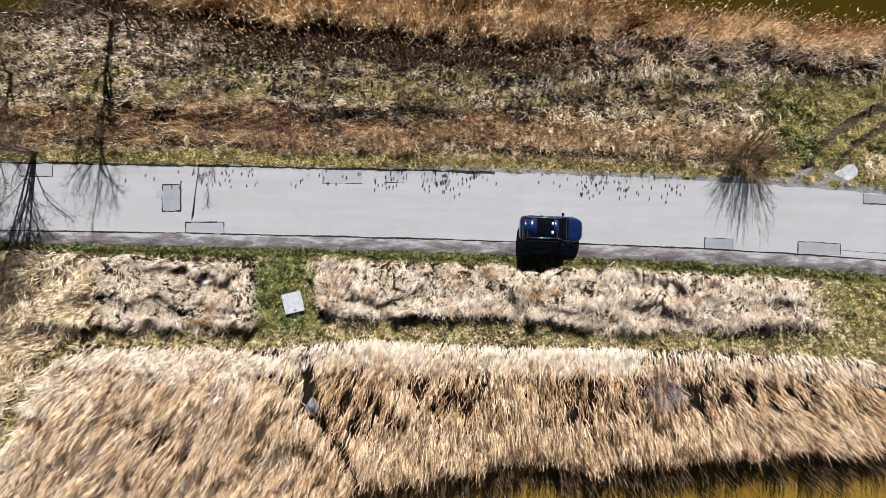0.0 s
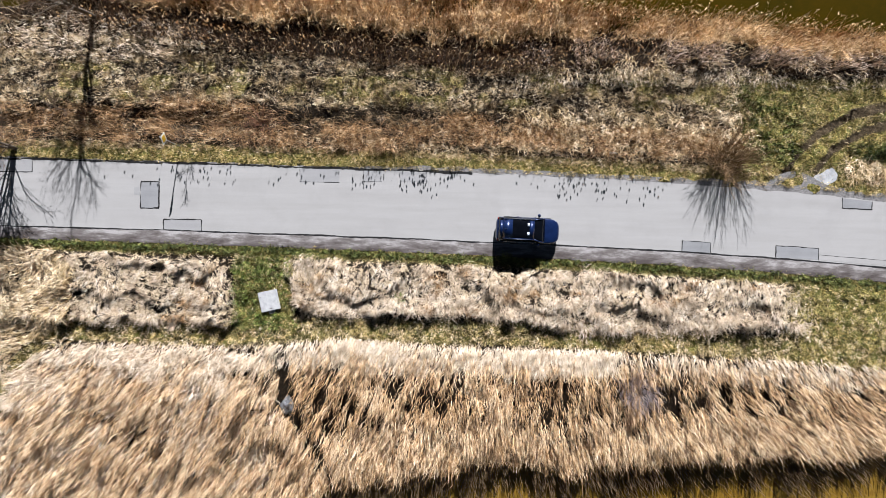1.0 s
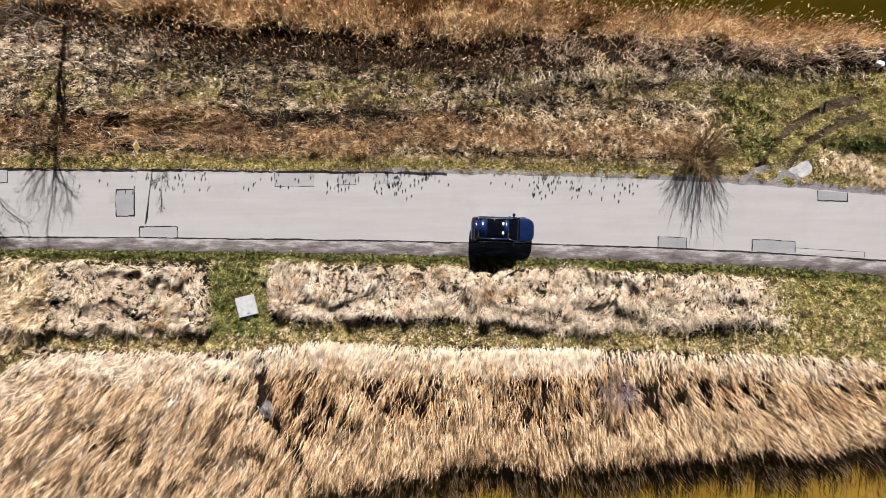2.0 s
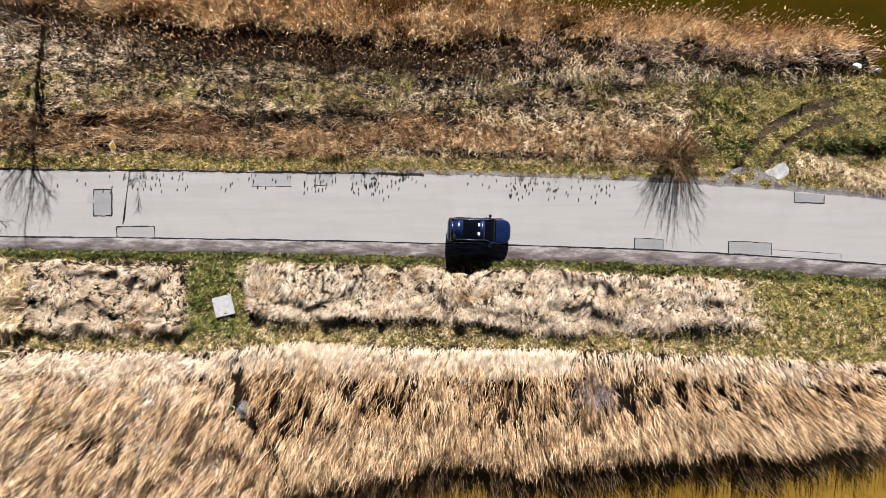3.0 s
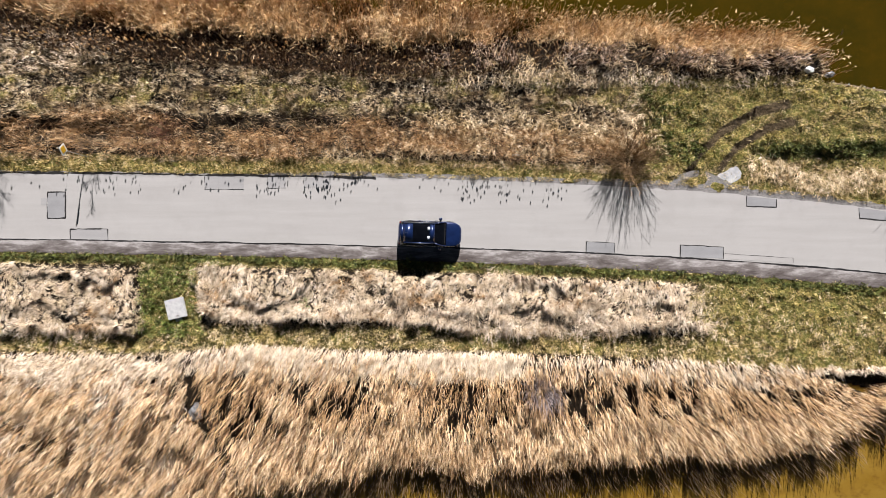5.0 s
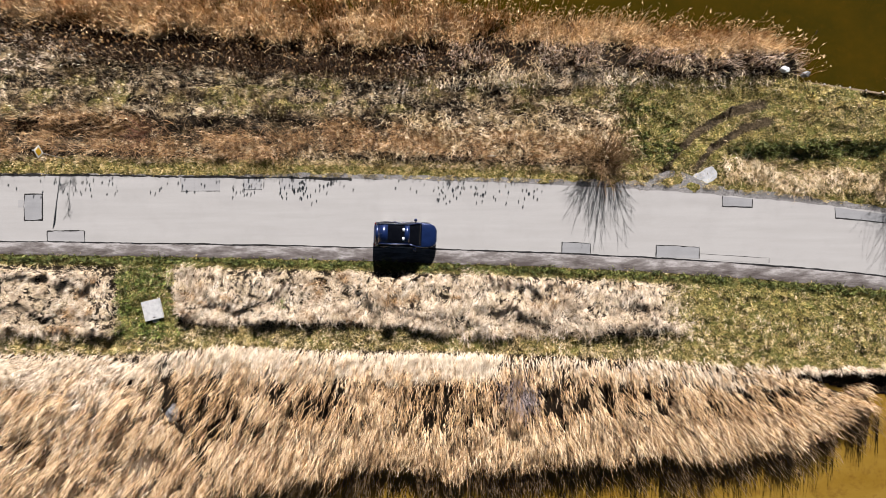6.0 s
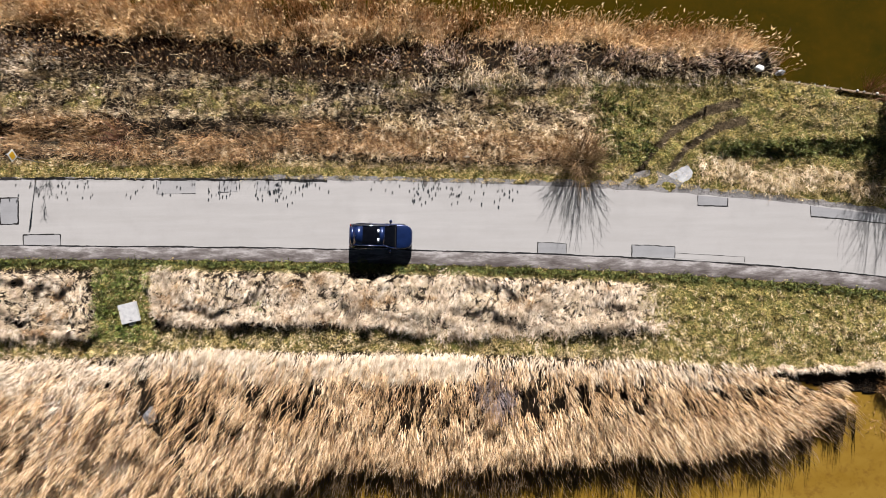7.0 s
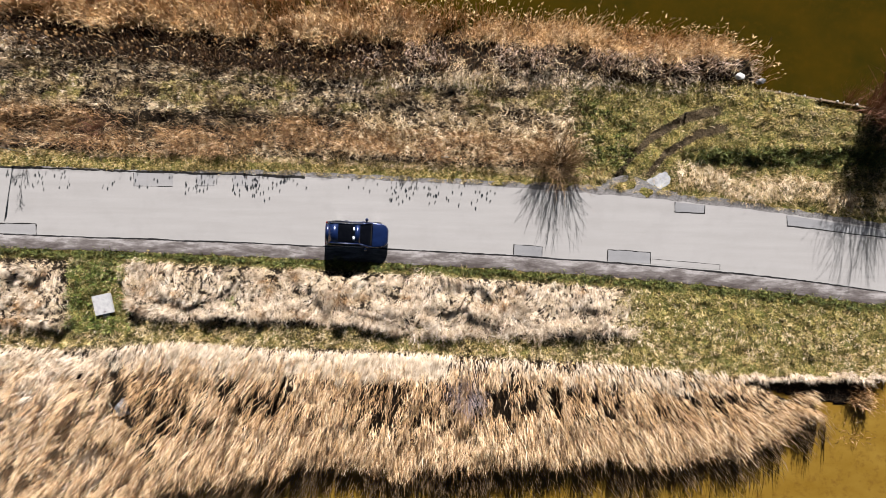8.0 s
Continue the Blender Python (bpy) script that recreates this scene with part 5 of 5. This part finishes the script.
# ---- small things ----
def priority_sign():
    m_post = plain_mat("galvanised_post", (0.30, 0.31, 0.32), (0.42, 0.43, 0.44), 10, 0.45, 0.8, 0.5)
    m_white = plain_mat("sign_white", (0.74, 0.74, 0.72), (0.82, 0.82, 0.80), 6, 0.4)
    m_yellow = plain_mat("sign_yellow", (0.72, 0.42, 0.02), (0.8, 0.48, 0.03), 6, 0.4)
    m_back = plain_mat("sign_back", (0.25, 0.26, 0.27), (0.34, 0.35, 0.36), 6, 0.5, 0.6)
    top = new("road_sign")
    top.location = (-16.3, 6.72, float(height(-16.3, 6.72)))
    bm = bmesh.new()
    bmesh.ops.create_cone(bm, cap_ends=True, segments=12, radius1=0.034, radius2=0.034, depth=2.95, matrix=Matrix.Translation((0, 0, 1.43)))
    part("post", bm, m_post, top, "", True)
    def diamond(name, size, x, thick, mat, parent):
        bm = bmesh.new()
        bmesh.ops.create_cube(bm, size=1, matrix=Matrix.Translation((x, 0, 2.45)) @ Matrix.Rotation(radians(45), 4, "X") @ Matrix.Diagonal((thick, size, size, 1)))
        bmesh.ops.bevel(bm, geom=[e for e in bm.edges if abs((e.verts[0].co - e.verts[1].co).x) > thick * 0.5], offset=size * 0.06, segments=3, affect="EDGES")
        return part(name, bm, mat, parent)
    plate = diamond("plate", 0.62, 0.05, 0.012, m_white, top)
    diamond("yellow_field", 0.40, 0.059, 0.012, m_yellow, plate)
    bm = bmesh.new()
    bmesh.ops.create_cube(bm, size=1, matrix=Matrix.Translation((0.037, 0, 2.45)) @ Matrix.Diagonal((0.012, 0.5, 0.05, 1)))
    part("bracket", bm, m_back, top)
    tagged(top, "yellow and white diamond road sign on a metal post", "road sign")


priority_sign()


def lump(name, at_xyz, size, seed, mat, label, category, squash=0.6):
    r = np.random.default_rng(seed)
    bm = bmesh.new()
    bmesh.ops.create_icosphere(bm, subdivisions=3, radius=1)
    off = Vector((seed * 3.1, 1.7, 0))
    for v in bm.verts:
        k = 1 + 0.45 * noise.noise(v.co * 1.3 + off) + 0.2 * noise.noise(v.co * 3.1 + off)
        v.co = Vector((v.co.x * size[0], v.co.y * size[1], v.co.z * size[2])) * k
    me = bpy.data.meshes.new(name)
    bm.to_mesh(me)
    bm.free()
    me.materials.append(mat)
    ob = new(name, me)
    ob.location = at_xyz
    return tagged(ob, label, category)


M_STONE = plain_mat("pale_stone", (0.26, 0.24, 0.22), (0.5, 0.47, 0.43), 6, 0.9, 0, 0.2, 0.5)
M_WET = plain_mat("wet_stone", (0.03, 0.03, 0.032), (0.15, 0.15, 0.155), 7, 0.5, 0, 0.5, 0.5)
M_BAG = plain_mat("litter_plastic", (0.45, 0.46, 0.46), (0.68, 0.68, 0.68), 9, 0.4)
lump("boulder", (-8.75, -10.7, float(height(-8.75, -10.7)) + 0.15), (0.42, 0.6, 0.4), 3, M_WET, "wet grey boulder in the narrow creek", "rock")
lump("plastic_bag", (12.93, 6.7, float(height(12.93, 6.7)) + 0.06), (0.26, 0.12, 0.10), 5, M_BAG, "crumpled pale plastic bag on the verge", "litter")
lump("plastic_bag", (32.5, 12.2, float(height(32.5, 12.2)) + 0.1), (0.3, 0.22, 0.16), 6, M_BAG, "crumpled white plastic bag among the reeds", "litter")
lump("rock", (33.9, 11.9, float(height(33.8, 11.4)) + 0.1), (0.3, 0.18, 0.2), 7, M_WET, "grey broken rock at the end of the edging", "rock")


def wooden_stake(x, y, tall, seed, label):
    bm = bmesh.new()
    bmesh.ops.create_cone(bm, cap_ends=True, segments=10, radius1=0.08, radius2=0.07, depth=tall, matrix=Matrix.Translation((0, 0, tall / 2 - 0.05)))
    bmesh.ops.bevel(bm, geom=bm.edges, offset=0.012, segments=1, affect="EDGES")
    top = part("wooden_stake", bm, plain_mat("dark_stake_wood", (0.03, 0.024, 0.018), (0.09, 0.07, 0.05), 18, 0.9, 0, 0.2, 0.5))
    top.location = (x, y, float(height(x, y)))
    tagged(top, label, "stake", "wooden stakes")


wooden_stake(21.55, -4.9, 0.62, 1, "short dark wooden stake at the edge of the straw")
wooden_stake(29.05, 9.75, 0.38, 2, "short dark wooden stake beside the muddy track")


def lake_edging():
    """Weathered timber edging with stones along the lake."""
    top = new("lake_edging")
    tagged(top, "weathered timber edging topped with pale stones", "edging", "", "structure")
    m_wood = plain_mat("weathered_timber", (0.10, 0.07, 0.045), (0.24, 0.18, 0.12), 7, 0.9, 0, 0.2, 0.5)
    r = np.random.default_rng(4)
    a = 33.9
    while a < 46:
        l = r.uniform(1.4, 2.2)
        ya, yb = float(quay(a)), float(quay(a + l))
        bm = bmesh.new()
        bmesh.ops.create_cube(bm, size=1, matrix=Matrix.Translation((a + l / 2, (ya + yb) / 2, -0.28)) @ Matrix.Rotation(math.atan2(yb - ya, l), 4, "Z") @ Matrix.Diagonal((l - 0.03, 0.13, 1.1, 1)))
        bmesh.ops.bevel(bm, geom=bm.edges, offset=0.015, segments=1, affect="EDGES")
        part("plank", bm, m_wood, top)
        a += l
    a = 34.2
    while a < 44:
        bm = bmesh.new()
        bmesh.ops.create_icosphere(bm, subdivisions=2, radius=1)
        s = r.uniform(0.03, 0.09)
        off = Vector((a, 0, 0))
        for v in bm.verts:
            v.co = v.co * (1 + 0.4 * noise.noise(v.co * 1.4 + off)) * s
            v.co.z *= 0.6
        bmesh.ops.translate(bm, verts=bm.verts, vec=(a, float(quay(a)) + 0.05, 0.3 + s * 0.4))
        part("stone", bm, M_STONE, top)
        a += r.uniform(0.3, 1.1)


lake_edging()


def puddle():
    m, n, l, b = nodes_of("puddle_water", 0.05, 0, 0.6)
    l.new(ramp(n, l, noise_of(n, l, 2.5, 5), [(0.35, (0.26, 0.26, 0.265)), (0.65, (0.42, 0.42, 0.42))]), b.inputs["Base Color"])
    bm = bmesh.new()
    vs = []
    for k in range(48):
        a = 2 * math.pi * k / 48
        q = 0.9 + 0.25 * noise.noise(Vector((math.cos(a) * 0.9, math.sin(a) * 0.9, 4.2))) + 0.12 * noise.noise(Vector((math.cos(a) * 4, math.sin(a) * 4, 1.2)))
        px = 0.85 * q * math.cos(a) - 0.55 * max(0, -math.cos(a)) ** 2 + 0.2
        vs.append(bm.verts.new((27.25 + px * 0.9, 5.2 + 0.6 * q * math.sin(a) * (1 - 0.5 * max(0, -math.cos(a))) + 0.12 * px, -0.022)))
    f = bm.faces.new(vs)
    bmesh.ops.triangulate(bm, faces=[f])
    ob = part("puddle", bm, m)
    tagged(ob, "pale silty puddle beside the gravel entrance", "puddle", "", "structure")


puddle()


# ---- the car ----
def car():
    m_paint, n, l, b = nodes_of("navy_paint", 0.25, 0.35, 0.5)
    l.new(ramp(n, l, noise_of(n, l, 3, 4), [(0.3, (0.005, 0.013, 0.052)), (0.7, (0.008, 0.020, 0.078))]), b.inputs["Base Color"])
    b.inputs["Coat Weight"].default_value, b.inputs["Coat Roughness"].default_value = 1.0, 0.04
    m_glass = plain_mat("tinted_glass", (0.0015, 0.0018, 0.003), (0.003, 0.0034, 0.005), 2, 0.03, 0, 0.35)
    m_trim = plain_mat("black_trim", (0.012, 0.012, 0.012), (0.02, 0.02, 0.02), 9, 0.6)
    m_rubber = plain_mat("tyre_rubber", (0.014, 0.014, 0.014), (0.028, 0.027, 0.026), 14, 0.9)
    m_alloy = plain_mat("alloy", (0.45, 0.46, 0.47), (0.58, 0.59, 0.6), 9, 0.3, 0.9)
    m_chrome = plain_mat("highlight_trim", (0.55, 0.57, 0.6), (0.7, 0.72, 0.75), 9, 0.22, 1.0)
    m_lamp = plain_mat("headlight_glass", (0.45, 0.47, 0.5), (0.6, 0.62, 0.65), 9, 0.1)
    m_red = plain_mat("tail_light_red", (0.10, 0.004, 0.004), (0.16, 0.008, 0.008), 9, 0.15)
    m_plate = plain_mat("plate_white", (0.7, 0.7, 0.7), (0.78, 0.78, 0.78), 9, 0.4)
    top = new("car")
    L, W = 4.36, 1.80
    # lower body: stations along the length (x, half width, bottom, shoulder height)
    st = [(-2.18, 0.52, 0.42, 0.72), (-2.12, 0.70, 0.32, 0.86), (-1.97, 0.83, 0.25, 0.95), (-1.5, 0.89, 0.22, 0.97), (-0.9, 0.90, 0.20, 0.96), (0.0, 0.90, 0.20, 0.94), (0.7, 0.90, 0.20, 0.93),
          (1.1, 0.89, 0.22, 0.90), (1.5, 0.87, 0.23, 0.85), (1.8, 0.81, 0.25, 0.79), (2.0, 0.70, 0.28, 0.72), (2.12, 0.54, 0.33, 0.65), (2.18, 0.36, 0.38, 0.58)]
    prof = [(0.0, 0.0), (0.80, 0.0), (0.97, 0.12), (1.0, 0.38), (0.985, 0.62), (0.965, 0.82), (0.92, 0.95), (0.84, 1.0), (0.45, 1.03), (0.0, 1.045)]
    bm = bmesh.new()
    rings = []
    for x, hw, zb, zs in st:
        pts = [(x, hw * p, zb + (zs - zb) * q) for p, q in prof]
        pts += [(x, -hw * p, zb + (zs - zb) * q) for p, q in prof[-2:0:-1]]
        rings.append([bm.verts.new(p) for p in pts])
    k = len(rings[0])
    for a, c in zip(rings[:-1], rings[1:]):
        for j in range(k):
            bm.faces.new((a[j], a[(j + 1) % k], c[(j + 1) % k], c[j]))
    bm.faces.new(rings[0][::-1])
    bm.faces.new(rings[-1])
    bmesh.ops.recalc_face_normals(bm, faces=bm.faces)
    body = part("body", bm, m_paint, top, "glossy dark navy bodywork", True)
    # cabin: glass house with a roof panel on it
    cab = [(-2.02, 0.70, 0.95, 0.02), (-1.80, 0.70, 0.95, 0.36), (-1.45, 0.69, 0.95, 0.49), (-0.6, 0.69, 0.94, 0.54), (0.1, 0.69, 0.93, 0.525), (0.42, 0.69, 0.92, 0.46), (0.9, 0.71, 0.92, 0.17), (1.15, 0.72, 0.90, 0.02)]
    bm = bmesh.new()
    rings = []
    for x, hw, z, h in cab:
        inset = 0.92 + 0.10 * (1 - h / 0.54)
        ring = [(x, hw * 1.17, z - 0.03), (x, hw * (1.17 * 0.4 + 0.6 * inset), z + h * 0.62), (x, hw * inset, z + h * 0.9), (x, hw * inset * 0.9, z + h), (x, hw * 0.4, z + h * 1.03)]
        ring += [(px, -py, pz) for px, py, pz in ring[::-1]]
        rings.append([bm.verts.new(p) for p in ring])
    k = len(rings[0])
    for a, c in zip(rings[:-1], rings[1:]):
        for j in range(k - 1):
            bm.faces.new((a[j], a[j + 1], c[j + 1], c[j]))
    bm.faces.new(rings[0])
    bm.faces.new(rings[-1][::-1])
    bmesh.ops.recalc_face_normals(bm, faces=bm.faces)
    part("window_glass", bm, m_glass, top, "dark tinted windows", True)
    # painted roof frame: rails, front and rear headers round a glass roof
    def slab(name, x0, x1, y0, y1, z, mat, parent, thick=0.03, rz=0.0, round_off=0.012, ry=0.0):
        bm = bmesh.new()
        bmesh.ops.create_cube(bm, size=1, matrix=Matrix.Translation(((x0 + x1) / 2, (y0 + y1) / 2, z)) @ Matrix.Rotation(rz, 4, "Z") @ Matrix.Rotation(ry, 4, "Y") @ Matrix.Diagonal((x1 - x0, y1 - y0, thick, 1)))
        bmesh.ops.bevel(bm, geom=bm.edges, offset=round_off, segments=2, affect="EDGES")
        return part(name, bm, mat, parent, "", True)
    slab("roof_panel", -1.78, -1.12, -0.63, 0.63, 1.462, m_paint, top, 0.03, 0, 0.012, -0.09)
    slab("roof_panel", 0.02, 0.36, -0.63, 0.63, 1.449, m_paint, top, 0.03, 0, 0.012, 0.13)
    for s in (-1, 1):
        slab("roof_rail", -1.72, 0.3, s * 0.645 - 0.035, s * 0.645 + 0.035, 1.462, m_paint, top, 0.05)
        # chrome bar and trim added to carry the highlight along roof and shoulder
        slab("roof_bar", -1.5, 0.15, s * 0.675 - 0.014, s * 0.675 + 0.014, 1.488, m_chrome, top, 0.03, 0, 0.01)
        slab("window_trim", -1.7, 0.95, s * 0.838 - 0.012, s * 0.838 + 0.016, 0.955, m_chrome, top, 0.03, 0, 0.01)
        # pillars
        P = [[(1.12, s * 0.80, 0.92), (0.75, s * 0.75, 1.2), (0.34, s * 0.65, 1.45)], [(-1.95, s * 0.78, 0.97), (-1.82, s * 0.72, 1.28), (-1.6, s * 0.645, 1.45)], [(-0.42, s * 0.815, 0.95), (-0.46, s * 0.75, 1.3), (-0.5, s * 0.65, 1.46)]]
        for pts in P:
            V, F = tubes([(pts, [0.045, 0.04, 0.035])], 8)
            mesh_object("pillar", V, F, m_paint, top, True)
        mirror = slab("wing_mirror", 0.62, 0.82, s * 1.0 - 0.1, s * 1.0 + 0.1, 1.0, m_paint, top, 0.14, s * 0.12, 0.04)
        slab("mirror_arm", 0.66, 0.76, s * 0.87 - 0.06, s * 0.87 + 0.06, 0.97, m_trim, mirror, 0.05)
        slab("headlight", 1.68, 1.96, s * 0.62 - 0.12, s * 0.62 + 0.12, 0.68, m_lamp, top, 0.12, -s * 0.45, 0.03, 0.22)
        slab("tail_light", -2.10, -1.93, s * 0.69 - 0.1, s * 0.69 + 0.1, 0.82, m_red, top, 0.16, s * 0.35, 0.03)
        for hx in (0.45, -0.72):
            slab("door_handle", hx - 0.09, hx + 0.09, s * 0.9 - 0.015, s * 0.9 + 0.015, 0.82, m_paint, top, 0.03, 0, 0.008)
        slab("sill", -1.0, 1.05, s * 0.88 - 0.03, s * 0.88 + 0.03, 0.24, m_trim, top, 0.1)
    for px, name in ((2.155, "number_plate"), (-2.165, "number_plate")):
        slab(name, px - 0.012, px + 0.012, -0.26, 0.26, 0.52, m_plate, top, 0.11, 0, 0.004)
    slab("grille", 2.10, 2.17, -0.42, 0.42, 0.42, m_trim, top, 0.16)
    slab("wiper", 0.86, 0.9, -0.55, 0.05, 1.075, m_trim, top, 0.02, 0.06, 0.006, 0.4)
    slab("wiper", 0.86, 0.9, 0.08, 0.6, 1.075, m_trim, top, 0.02, 0.06, 0.006, 0.4)
    slab("spoiler", -2.0, -1.75, -0.55, 0.55, 1.40, m_paint, top, 0.035, 0, 0.012, -0.12)
    V, F = tubes([([(-1.5, 0, 1.47), (-1.56, 0, 1.53), (-1.66, 0, 1.57)], [0.02, 0.015, 0.006])], 6)
    mesh_object("aerial", V, F, m_trim, top, True)
    # bright interior fittings seen through the glass roof
    for sx, sy in ((-0.05, 0.3), (-0.05, -0.3)):
        slab("sun_visor", sx - 0.07, sx + 0.07, sy - 0.13, sy + 0.13, 1.493, m_lamp, top, 0.012, 0, 0.004)
    for wx in (1.34, -1.32):
        for s in (-1, 1):
            wheel = new("wheel")
            wheel.parent = top
            wheel.matrix_local = pose(wx, s * 0.80, 0.32, 90, 0, 0)
            bm = bmesh.new()
            bmesh.ops.create_cone(bm, cap_ends=True, segments=28, radius1=0.32, radius2=0.32, depth=0.21)
            bmesh.ops.bevel(bm, geom=[e for e in bm.edges if abs(e.verts[0].co.z - e.verts[1].co.z) < 0.01], offset=0.035, segments=3, affect="EDGES")
            part("tyre", bm, m_rubber, wheel, "", True)
            bm = bmesh.new()
            bmesh.ops.create_cone(bm, cap_ends=True, segments=24, radius1=0.2, radius2=0.2, depth=0.222)
            for j in range(5):
                a = j * 2 * math.pi / 5
                bmesh.ops.create_cube(bm, size=1, matrix=Matrix.Rotation(a, 4, "Z") @ Matrix.Translation((0.1, 0, 0)) @ Matrix.Diagonal((0.17, 0.05, 0.236, 1)))
            part("rim", bm, m_alloy, wheel)
    top.matrix_world = pose(7.16, 1.31, 0.0, 0, 0, -1.9) @ Matrix.Diagonal((0.96, 0.98, 0.98, 1))
    return tagged(top, "dark navy hatchback car driving on the asphalt lane", "car")


car()
